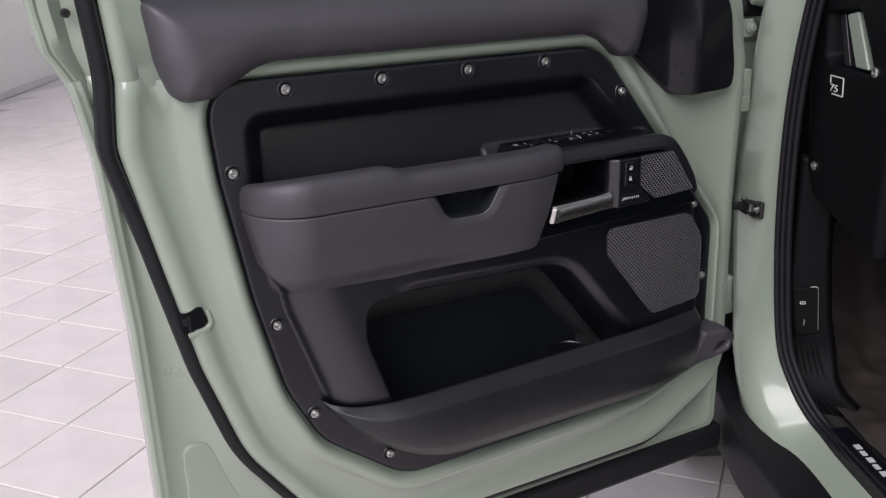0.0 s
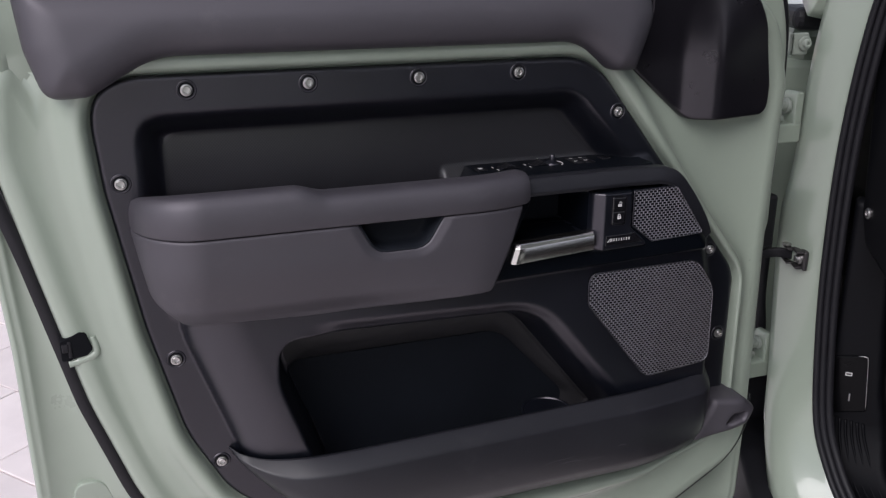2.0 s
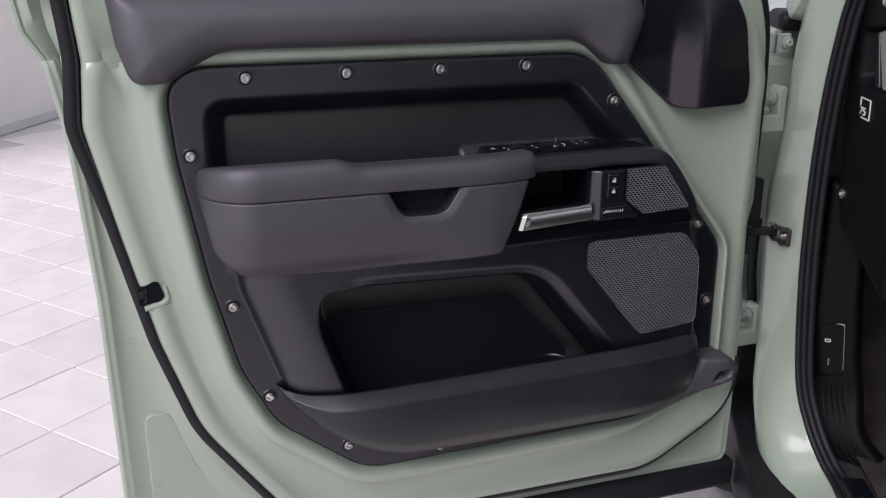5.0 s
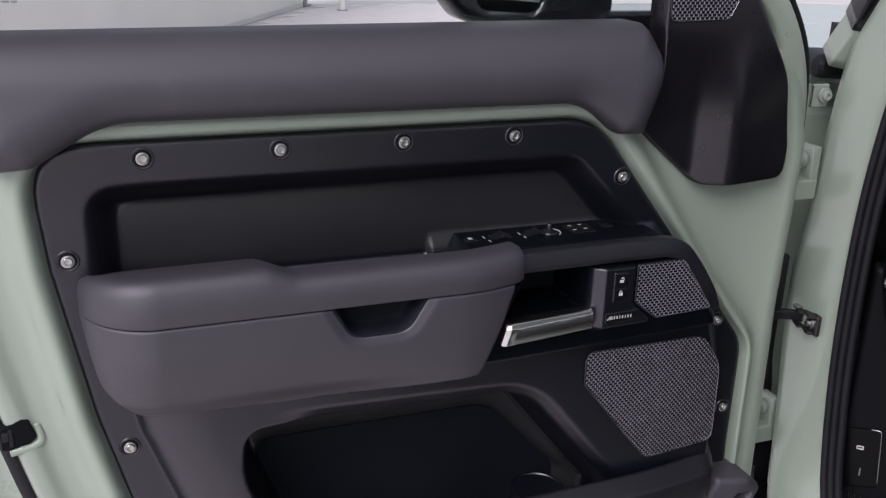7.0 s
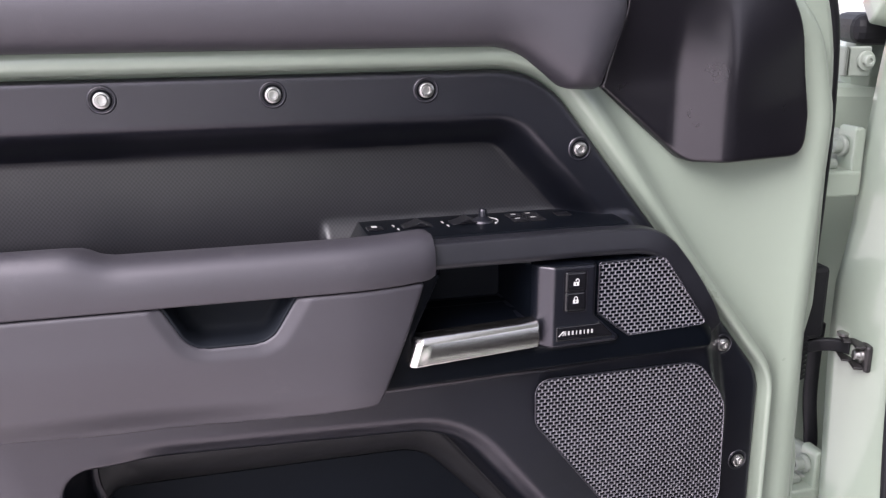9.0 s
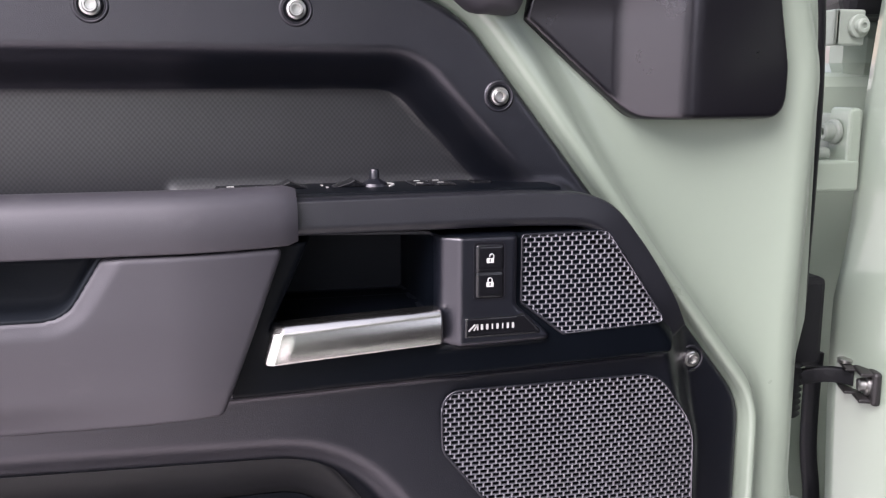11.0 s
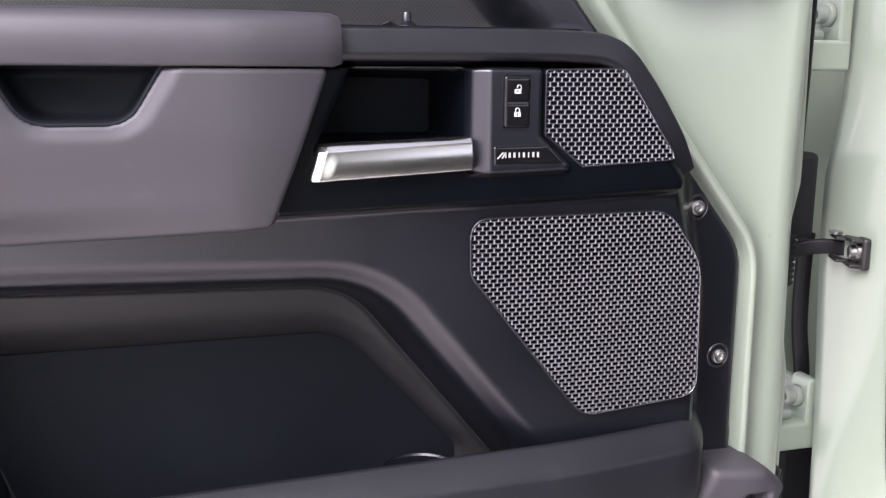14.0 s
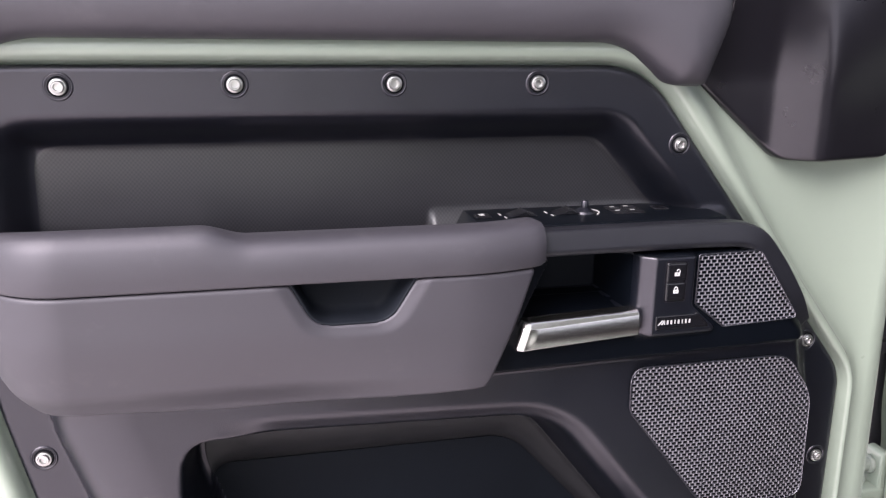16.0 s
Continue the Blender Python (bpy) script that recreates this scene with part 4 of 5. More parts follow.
grille("speaker_grille", SPK, 0.0060, 0.0033, 0.0048, 0.0024, lambda x, z: -0.0452 - 0.002 * (1 - ((x - 0.57) / 0.11) ** 2), door, "large perforated metal speaker grille")
grille("tweeter_grille", TWT, 0.0060, 0.0033, 0.0048, 0.0024, lambda x, z: -0.0528, door, "small perforated metal tweeter grille")

# padded belt rail under the window
PAD = rpoly([(-0.160, 1.248, 0.012), (0.540, 1.252, 0.014), (0.567, 1.205, 0.05), (0.532, 1.132, 0.006), (0.503, 1.133, 0.016), (0.455, 1.169, 0.06), (-0.030, 1.170, 0.10),
             (-0.095, 1.133, 0.03), (-0.137, 1.131, 0.022), (-0.152, 1.18, 0.03)], 7)
relief("belt_pad", PAD, 0.004, lambda X, Z, d: -0.035 - 0.003 * np.cos((Z - 1.20) / 0.05 * 1.2) + 0.25 * (Z - 1.19) + rim(d, 0.044, 0.032), SOFT, door, "long charcoal padded belt rail", 0.035)

# sail panel in front of the window
SP = rpoly([(0.546, 1.131, 0.0), (0.630, 1.0610, 0.028), (0.756, 1.0610, 0.022), (0.757, 1.10, 0.06), (0.738, 1.185, 0.10), (0.681, 1.275, 0.10),
            (0.60, 1.375, 0.04), (0.556, 1.42, 0.01), (0.556, 1.25, 0.0), (0.562, 1.20, 0.0)], 7)


def sail_y(X, Z, d):
    low = step01(Z, 1.250, 1.130)
    k = (-0.005, -0.0025, 0.0, 0.0025, 0.005)
    facet = sum(np.interp(X + a, [0.55, 0.617, 0.662, 0.671, 0.765], [0.005, 0.0045, -0.0185, -0.0185, -0.0010]) for a in k) / len(k)
    return (-0.012) * (1 - low) + low * facet + rim(d, 0.0035)


sail = relief("sail_panel", SP, 0.0017, sail_y, SAIL, door, "satin black sail panel ahead of the window", 0.03)
ST = rpoly([(0.560, 1.254, 0.008), (0.555, 1.340, 0.01), (0.598, 1.338, 0.01), (0.648, 1.280, 0.012), (0.636, 1.256, 0.012)], 5)
grille("sail_grille", ST, 0.0060, 0.0033, 0.0048, 0.0024, lambda x, z: -0.0152, sail, "small perforated grille")

# door latch in the rear edge
# black plate in place of a hole: its shade is put into the colour
bm = bmesh.new()
slab(bm, rpoly([(-0.159, 0.837, 0.003), (-0.159, 0.861, 0.003), (-0.138, 0.8705, 0.004), (-0.1315, 0.869, 0.004), (-0.1255, 0.848, 0.005), (-0.132, 0.8415, 0.004)], 4), 0.0078, 0.04, 0.0008)
latch = part("latch", bm, VOID, door, "black plate standing for the shaded latch opening")
bm = bmesh.new()
box(bm, (-0.1575, 0.0060, 0.848), (-0.1500, 0.012, 0.8585), 0.0015)
box(bm, (-0.1515, 0.0066, 0.841), (-0.1470, 0.011, 0.861), 0.0012)
part("claw", bm, RUBBER, latch)
pth = [(-0.152, 0.0105, 0.8325), (-0.143, 0.0105, 0.8340), (-0.130, 0.0105, 0.8375), (-0.1225, 0.0110, 0.8425), (-0.1225, 0.0118, 0.8515), (-0.1250, 0.0125, 0.862)]
v, f = sweep(smooth_path(pth, 6), circle(0.0042, 10, 0.62), (0, -1, 0))
link("latch_lip", v, f, PAINT, latch)

# window frame, glass and its printed mark
fr = smooth_path([(-0.194, 0.0450, 1.315), (-0.195, 0.045, 1.42), (-0.196, 0.045, 1.60), (-0.185, 0.045, 1.675), (-0.13, 0.045, 1.70), (0.0, 0.045, 1.705), (0.15, 0.045, 1.70), (0.27, 0.045, 1.672)], 6)
v, f = sweep([tuple(p) for p in fr], rpoly([(-0.028, -0.032, 0.008), (0.030, -0.032, 0.008), (0.03, 0.03, 0.006), (-0.026, 0.03, 0.004)], 3), (0, 1, 0))
frame_ob = link("window_frame", v, f, PAINT, door, "sage green window frame")
frame_ob.data.set_sharp_from_angle(angle=radians(40))
bar = smooth_path([(0.27, 0.045, 1.672), (0.42, 0.045, 1.556), (0.56, 0.045, 1.432), (0.66, 0.045, 1.335), (0.731, 0.045, 1.262), (0.768, 0.046, 1.19), (0.784, 0.052, 1.11), (0.786, 0.062, 1.03)], 6)
v, f = sweep([tuple(p) for p in bar], rpoly([(-0.016, -0.032, 0.006), (0.016, -0.032, 0.008), (0.018, 0.03, 0.006), (-0.016, 0.03, 0.004)], 3), (0, 1, 0))
fb = link("front_bar", v, f, PAINT, frame_ob)
fb.data.set_sharp_from_angle(angle=radians(40))
outer = smooth_path([(-0.256, 0.083, 1.31), (-0.262, 0.083, 1.36), (-0.266, 0.083, 1.42), (-0.268, 0.079, 1.60), (-0.25, 0.070, 1.72), (-0.17, 0.070, 1.752), (0.05, 0.070, 1.755)], 6)
v, f = sweep([tuple(p) for p in outer], rpoly([(-0.036, -0.022, 0.004), (0.022, -0.012, 0.006), (0.030, 0.024, 0.006), (-0.036, 0.024, 0.006)], 3), (0, 1, 0))
flange = link("frame_flange", v, f, PAINT, frame_ob)
flange.data.set_sharp_from_angle(angle=radians(40))
edge = [(x - 0.026, 0.088, z) for x, y, z in [tuple(p) for p in outer]]
v, f = sweep(edge, circle(0.010, 8), (0, 1, 0))
link("rear_edge_seal", v, f, RUBBER, frame_ob)
run = smooth_path([(-0.145, 0.036, 1.22), (-0.160, 0.036, 1.30), (-0.166, 0.038, 1.45), (-0.166, 0.040, 1.62), (-0.14, 0.040, 1.67), (-0.02, 0.040, 1.678), (0.2, 0.040, 1.66), (0.39, 0.040, 1.55), (0.55, 0.040, 1.418)], 6)
v, f = sweep([tuple(p) for p in run], rpoly([(-0.010, -0.012, 0.003), (0.010, -0.012, 0.003), (0.010, 0.02, 0.003), (-0.010, 0.02, 0.003)], 2), (0, 1, 0))
link("glass_run", v, f, RUBBER, frame_ob, "black rubber glass channel")
bm = bmesh.new()
slab(bm, [(-0.155, 1.20), (0.555, 1.20), (0.555, 1.41), (0.38, 1.55), (0.2, 1.655), (-0.02, 1.672), (-0.155, 1.66)], 0.044, 0.048)
glass = part("window_glass", bm, GLASS, door, "clear door window glass")
glass.visible_shadow = False
rnd = random.Random(11)
bm = bmesh.new()
for k in range(9):
    z, x = 1.2975 - 0.0050 * k, -0.134
    end = -0.134 + (0.040, 0.036, 0.040, 0.038, 0.030, 0.040, 0.022, 0.026, 0.018)[k]
    while x < end - 0.003:
        w = min(rnd.uniform(0.003, 0.009), end - x)
        slab(bm, [(x, z), (x + w, z), (x + w, z + 0.0022), (x, z + 0.0022)], 0.0434, 0.0438)
        x += w + 0.0012
ell = [(-0.114 + 0.017 * math.cos(a * 0.2618), 1.309 + 0.0075 * math.sin(a * 0.2618)) for a in range(24)]
lines(bm, [(*p, *q) for p, q in zip(ell, ell[1:] + ell[:1])], 0.0012, 0.0434, 0.0438)
part("glass_print", bm, GREYMETAL, glass, "grey printed bars on the glass")
bm = bmesh.new()
lathe(bm, [(0.0054, 0.004), (0.0054, -0.003), (0.0044, -0.0042), (0.0030, -0.0042), (0.0024, -0.001), (0.0001, -0.001)], 16)
stud = part("frame_screw", bm, IRON, frame_ob, smooth=True, sharp=40)
stud.location = (-0.234, 0.047, 1.236)

# wing mirror outside the glass
MH = rpoly([(0.331, 1.46, 0.02), (0.341, 1.272, 0.03), (0.364, 1.243, 0.03), (0.47, 1.239, 0.05), (0.560, 1.236, 0.004), (0.560, 1.275, 0.004), (0.542, 1.300, 0.02), (0.540, 1.46, 0.02)], 6)
MG = rpoly([(0.374, 1.44, 0.015), (0.382, 1.268, 0.012), (0.394, 1.2535, 0.014), (0.454, 1.2535, 0.012), (0.461, 1.268, 0.012), (0.460, 1.44, 0.015)], 6)
mir = relief("wing_mirror", MH, 0.004, lambda X, Z, d: 0.0 * X + 0.106 + rim(d, 0.010) + 0.20 * np.clip(0.374 - X, 0, 1) + 0.034 * step01(-sdist(MG, X, Z)[0], -0.003, 0.002), GLOSS, door, "gloss black wing mirror housing", 0.03)
bm = bmesh.new()
slab(bm, [(x, z) for x, z in grow(dense(MG[::-1], 0.006), -0.001)], 0.114, 0.118, 0.0008)
bmesh.ops.rotate(bm, verts=bm.verts, cent=(0.418, 0.116, 1.346), matrix=Matrix.Rotation(radians(-16), 3, "Z") @ Matrix.Rotation(radians(4), 3, "X"))
part("mirror_glass", bm, MIRROR, mir, "mirror glass")
bm = bmesh.new()
box(bm, (0.53, 0.085, 1.226), (0.70, 0.20, 1.256), 0.010, 3)
part("mirror_arm", bm, GLOSS, mir)

# ---- car body beside the hinges: local x runs into the car, y forwards, z up ----
CM = pose(0.91, 0.13, 0, 0, 0, -24)
car = thing("car", "sage green car body with open doorway and dark cabin", "car", CM)


def opening(z):
    """Where the painted pillar ends and the door seal begins: (x, y) at height z."""
    k = [(0.405, 0.105, -0.41), (0.43, 0.098, -0.27), (0.46, 0.086, -0.200), (0.50, 0.072, -0.160), (0.563, 0.058, -0.128), (0.673, 0.050, -0.111), (0.815, 0.045, -0.100),
         (0.994, 0.045, -0.098), (1.146, 0.051, -0.112), (1.245, 0.061, -0.135), (1.40, 0.083, -0.22), (1.62, 0.13, -0.42)]
    for (z0, x0, y0), (z1, x1, y1) in zip(k, k[1:]):
        if z <= z1:
            t = max(0.0, (z - z0) / (z1 - z0))
            return x0 + (x1 - x0) * t, y0 + (y1 - y0) * t
    return k[-1][1:]


# painted pillar and sill, swept along the doorway's edge
edge = smooth_path([(opening(z)[0], opening(z)[1], z) for z in (1.62, 1.40, 1.245, 1.146, 0.994, 0.815, 0.673, 0.563, 0.50, 0.46)] + [(0.100, -0.26, 0.437), (0.102, -0.45, 0.432), (0.104, -0.9, 0.43), (0.104, -1.5, 0.43)], 5)
rings = []
for i, p in enumerate(edge):
    t = (edge[min(i + 1, len(edge) - 1)] - edge[max(i - 1, 0)]).normalized()
    fw = Vector((1, 0, 0)).cross(t).normalized()
    low = float(step01(np.array(p.z), 0.74, 0.44))
    w = 0.092
    prof = [(0.030, 0.004), (0.012, -0.001), (0.004, 0.003), (0.0, 0.010), (-0.010, 0.030), (-0.020, 0.054), (-0.028, 0.078), (-0.030, w), (-0.024, w + 0.006), (0.002, w + 0.010), (0.022, w + 0.016), (0.025, w + 0.05), (0.02, w + 0.09)]
    prof_low = [(0.030, 0.004), (0.012, -0.001), (0.004, 0.002), (-0.004, 0.006), (-0.022, 0.016), (-0.042, 0.024), (-0.058, 0.034), (-0.068, 0.048), (-0.072, 0.062), (-0.074, 0.078), (-0.072, 0.082), (-0.05, 0.084), (-0.03, 0.086)]
    full = 0.011 * float(step01(np.array(p.z), 0.96, 0.87) * step01(np.array(p.z), 0.52, 0.74))
    swell = [0, 0, 0, 0, 0.15, 0.4, 0.75, 1, 1, 1, 0.7, 0.4, 0.2]
    rings.append([tuple(p + Vector((a + (c - a) * low - full * k, 0, 0)) + fw * (b + (d - b) * low)) for (a, b), (c, d), k in zip(prof, prof_low, swell)])
v, f = loft(rings, False)
pillar = link("door_pillar", v, f, PAINT, car, "sage green painted pillar and sill")

# ribbed rubber door seal
for off, ox, r in ((-0.004, 0.004, 0.0055), (-0.008, 0.013, 0.0060), (-0.014, 0.023, 0.0065)):
    pts = []
    for i, p in enumerate(edge):
        t = (edge[min(i + 1, len(edge) - 1)] - edge[max(i - 1, 0)]).normalized()
        fw = Vector((1, 0, 0)).cross(t).normalized()
        pts.append(tuple(p + Vector((ox, 0, 0)) + fw * off * 0.45))
    v, f = sweep(pts, circle(r, 8), (1, 0, 0))
    link("doorway_seal", v, f, RUBBER, car, "black rubber doorway seal")

# front wing with its black arch, hidden mostly behind the door
bm = bmesh.new()
box(bm, (-0.085, 0.118, 0.47), (0.10, 1.35, 1.10), 0.015)
part("front_wing", bm, PAINT, car)
bm = bmesh.new()
box(bm, (0.02, 0.12, 1.08), (1.5, 1.35, 1.165), 0.03)
part("bonnet", bm, PAINT, car)
bm = bmesh.new()
box(bm, (0.0, 0.03, 1.152), (0.07, 0.13, 1.187), 0.014, 3)
part("cowl_end", bm, RUBBER, car)

# sill cladding below the paint
v, f = sweep([(0.035, 0.06, 0.415), (0.035, -0.03, 0.395), (0.035, -0.2, 0.355), (0.035, -0.6, 0.345), (0.035, -1.5, 0.345)], rpoly([(-0.045, -0.055, 0.012), (0.06, -0.055, 0.012), (0.06, 0.055, 0.01), (-0.035, 0.055, 0.012)], 4), (0, 0, 1))
link("sill_cladding", v, f, RUBBER, car, "black plastic sill cladding")
bm = bmesh.new()
box(bm, (0.0, 0.07, 0.36), (0.12, 0.10, 0.55), 0.008)
part("arch_liner", bm, RUBBER, car)

# front wheel
bm = bmesh.new()
wm = Matrix.Translation((0.16, 0.50, 0.375)) @ Matrix.Rotation(radians(90), 4, "Z")
lathe(bm, [(0.20, -0.10), (0.25, -0.125), (0.33, -0.125), (0.362, -0.11), (0.373, -0.07), (0.375, 0.0), (0.373, 0.07), (0.362, 0.11), (0.33, 0.125), (0.25, 0.125), (0.20, 0.10)], 48, wm)
wheel = part("front_wheel", bm, TYRE, car, "black tyre", smooth=True, sharp=40)
bm = bmesh.new()
lathe(bm, [(0.21, -0.04), (0.215, 0.11), (0.205, 0.12), (0.195, 0.10), (0.12, 0.07), (0.04, 0.085), (0.001, 0.085)], 40, wm)
part("rim", bm, GREYMETAL, wheel, smooth=True, sharp=40)

# hinges, check strap and wiring boot
CI = CM.inverted()
for z0 in (0.988, 0.588):
    bm = bmesh.new()
    box(bm, (0.838, 0.108, z0), (0.9175, 0.138, z0 + 0.030), 0.0035, 3)
    slab(bm, rpoly([(0.9030, z0 + 0.004, 0.002), (0.9030, z0 + 0.078, 0.006), (0.9175, z0 + 0.078, 0.0075), (0.9175, z0 + 0.004, 0.002)], 6), 0.109, 0.137, 0.003)
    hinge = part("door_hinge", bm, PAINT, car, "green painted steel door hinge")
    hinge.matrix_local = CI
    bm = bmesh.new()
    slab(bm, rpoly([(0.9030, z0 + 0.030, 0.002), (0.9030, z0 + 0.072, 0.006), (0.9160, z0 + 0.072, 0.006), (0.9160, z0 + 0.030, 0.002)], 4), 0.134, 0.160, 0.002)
    part("leaf", bm, SHADED_PAINT, hinge)
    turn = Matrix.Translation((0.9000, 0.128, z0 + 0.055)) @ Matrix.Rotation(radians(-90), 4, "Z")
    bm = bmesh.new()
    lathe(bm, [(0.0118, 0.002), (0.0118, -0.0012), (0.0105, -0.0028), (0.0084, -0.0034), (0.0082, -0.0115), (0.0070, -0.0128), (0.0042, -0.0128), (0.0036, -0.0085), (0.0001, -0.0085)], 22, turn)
    part("bolt", bm, SHADED_PAINT, hinge, smooth=True, sharp=35)
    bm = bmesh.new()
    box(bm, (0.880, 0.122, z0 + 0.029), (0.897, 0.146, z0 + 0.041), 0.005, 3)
    part("stop_lug", bm, SHADED_PAINT, hinge)
bm = bmesh.new()
box(bm, (0.880, 0.110, 1.122), (0.912, 0.116, 1.154), 0.002)
box(bm, (0.880, 0.110, 1.122), (0.886, 0.135, 1.154), 0.002)
tab = part("wing_bracket", bm, SHADED_PAINT, car)
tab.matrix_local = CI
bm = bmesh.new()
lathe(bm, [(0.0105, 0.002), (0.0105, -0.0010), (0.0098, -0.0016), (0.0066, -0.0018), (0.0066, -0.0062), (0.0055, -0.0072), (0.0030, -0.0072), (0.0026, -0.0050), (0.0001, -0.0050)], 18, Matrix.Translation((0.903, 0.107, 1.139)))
part("bolt", bm, SHADED_PAINT, tab, smooth=True, sharp=35)
# panel and channel take the darkened green, shade of the recess included
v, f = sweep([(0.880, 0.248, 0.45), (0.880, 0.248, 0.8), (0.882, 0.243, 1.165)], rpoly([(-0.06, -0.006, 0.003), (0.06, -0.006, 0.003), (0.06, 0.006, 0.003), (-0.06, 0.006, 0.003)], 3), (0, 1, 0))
back = link("hinge_panel", v, f, SHADED_PAINT, car)
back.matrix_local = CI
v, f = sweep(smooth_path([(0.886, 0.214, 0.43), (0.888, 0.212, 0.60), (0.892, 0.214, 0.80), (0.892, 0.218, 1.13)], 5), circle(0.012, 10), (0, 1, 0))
rib = link("hinge_channel", v, f, SHADED_PAINT, car)
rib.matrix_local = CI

# black strip put in for the shadow in the gap beside the pillar
v, f = sweep(smooth_path([(0.926, 0.162, 0.815), (0.9245, 0.162, 0.77), (0.926, 0.162, 0.71), (0.934, 0.162, 0.655), (0.938, 0.165, 0.60)], 5), circle(0.0085, 10), (0, 1, 0))
gs = link("gap_shade", v, f, RUBBER, car, "black strip standing for the shaded gap")
gs.matrix_local = CI
bm = bmesh.new()
box(bm, (0.026, -0.076, 0.797), (0.034, -0.040, 0.829), 0.003)
box(bm, (0.016, -0.072, 0.8235), (0.034, -0.044, 0.8275), 0.0015)
box(bm, (0.016, -0.072, 0.7985), (0.034, -0.044, 0.8025), 0.0015)
box(bm, (0.008, -0.052, 0.8225), (0.026, -0.024, 0.8255), 0.0012)
box(bm, (0.008, -0.052, 0.8005), (0.026, -0.024, 0.8035), 0.0012)
bracket = part("check_strap_bracket", bm, IRON, car, "dark steel check strap bracket")
bm = bmesh.new()
lathe(bm, [(0.0098, 0), (0.0098, 0.0022), (0.0064, 0.003), (0.0062, 0.0075), (0.0050, 0.009), (0.0001, 0.009)], 18, Matrix.Translation((0.026, -0.060, 0.813)) @ Matrix.Rotation(radians(90), 4, "Z"))
part("bolt", bm, ZINC, bracket, smooth=True, sharp=35)
bm = bmesh.new()
lathe(bm, [(0.0070, 0.8265), (0.0076, 0.8295), (0.0060, 0.8305), (0.0030, 0.8305), (0.0001, 0.8300)], 16, Matrix.Translation((0.012, -0.034, 0)) @ Matrix.Rotation(radians(90), 4, "X"))
part("pivot_pin", bm, ZINC, bracket, smooth=True, sharp=35)
v, f = sweep(smooth_path([(0.020, -0.040, 0.813), (0.004, -0.030, 0.8125), (-0.012, -0.027, 0.8105), (-0.035, -0.030, 0.807), (-0.085, -0.03, 0.803)], 6), rpoly([(-0.004, -0.0075, 0.002), (0.004, -0.0075, 0.002), (0.004, 0.0075, 0.002), (-0.004, 0.0075, 0.002)], 2), (0, 0, 1))
link("check_strap", v, f, RUBBER, bracket, "black check strap")
bm = bmesh.new()
box(bm, (0.851, 0.104, 0.820), (0.889, 0.150, 0.908), 0.006)
plug = part("wiring_plug", bm, RUBBER, car, "black wiring plug")
plug.matrix_local = CI
bm = bmesh.new()
prof = [(0.0001, -0.002)]
for k in range(9):
    prof += [(0.0135, 0.006 * k), (0.0105, 0.006 * k + 0.003)]
prof.append((0.0001, 0.055))
lathe(bm, prof, 14, Matrix.Translation((0.852, 0.104, 0.826)) @ Matrix.Rotation(radians(90), 4, "X") @ Matrix.Rotation(radians(180), 4, "X"))
boot = part("wiring_boot", bm, RUBBER, car, smooth=True)
boot.matrix_local = CI

# windscreen pillar above the wing
cap = smooth_path([(0.030, 0.010, 1.184), (0.046, -0.024, 1.240)], 4)
v, f = sweep([tuple(p) for p in cap], rpoly([(-0.022, -0.026, 0.004), (0.022, -0.026, 0.004), (0.022, 0.018, 0.004), (-0.022, 0.018, 0.004)], 3), (1, 0, 0))
link("pillar_cap", v, f, PAINT, car, "pale green pillar end cap")
trimp = smooth_path([(0.046, -0.024, 1.238), (0.068, -0.13, 1.40), (0.12, -0.36, 1.68)], 6)
v, f = sweep([tuple(p) for p in trimp], rpoly([(-0.022, -0.03, 0.004), (0.022, -0.03, 0.004), (0.022, 0.018, 0.004), (-0.022, 0.018, 0.004)], 3), (1, 0, 0))
link("pillar_trim", v, f, GLOSS, car, "gloss black pillar trim")

# dash end with its grab handle, kick panel and bonnet release
DE = rpoly([(-0.36, 1.24, 0.03), (-0.085, 1.24, 0.05), (-0.076, 1.10, 0.05), (-0.106, 0.90, 0.04), (-0.135, 0.855, 0.03), (-0.36, 0.80, 0.02)], 6)


def on_side(ob, x):
    """Turns a sheet modelled in the x-z plane so that it faces out of the car at depth x."""
    ob.matrix_local = Matrix.Translation((x, 0, 0)) @ Matrix(((0, 1, 0, 0), (1, 0, 0, 0), (0, 0, 1, 0), (0, 0, 0, 1)))
    return ob


GH = rpoly([(-0.300, 1.086, 0.008), (-0.236, 1.182, 0.012), (-0.136, 1.172, 0.012), (-0.140, 1.100, 0.010), (-0.160, 1.088, 0.008)], 5)
dash = on_side(relief("dash_end", DE, 0.004, lambda X, Z, d: 0.0 * X + rim(d, 0.02) + 0.028 * step01(-sdist(GH, X, Z)[0], -0.003, 0.010), CABIN, car, "dark dash end with grab handle recess", 0.05), 0.086)
bm = bmesh.new()
slab(bm, rpoly([(-0.272, 1.092, 0.004), (-0.220, 1.178, 0.004), (-0.187, 1.171, 0.004), (-0.232, 1.092, 0.004)], 3), 0.004, 0.030, 0.003)
part("grab_rail", bm, PAINT, dash, "sage green painted grab rail")
bm = bmesh.new()
slab(bm, rpoly([(-0.208, 1.090, 0.003), (-0.174, 1.171, 0.003), (-0.159, 1.168, 0.003), (-0.190, 1.090, 0.003)], 3), 0.008, 0.030, 0.002)
part("rail_trim", bm, BINM, dash, "charcoal rail trim")
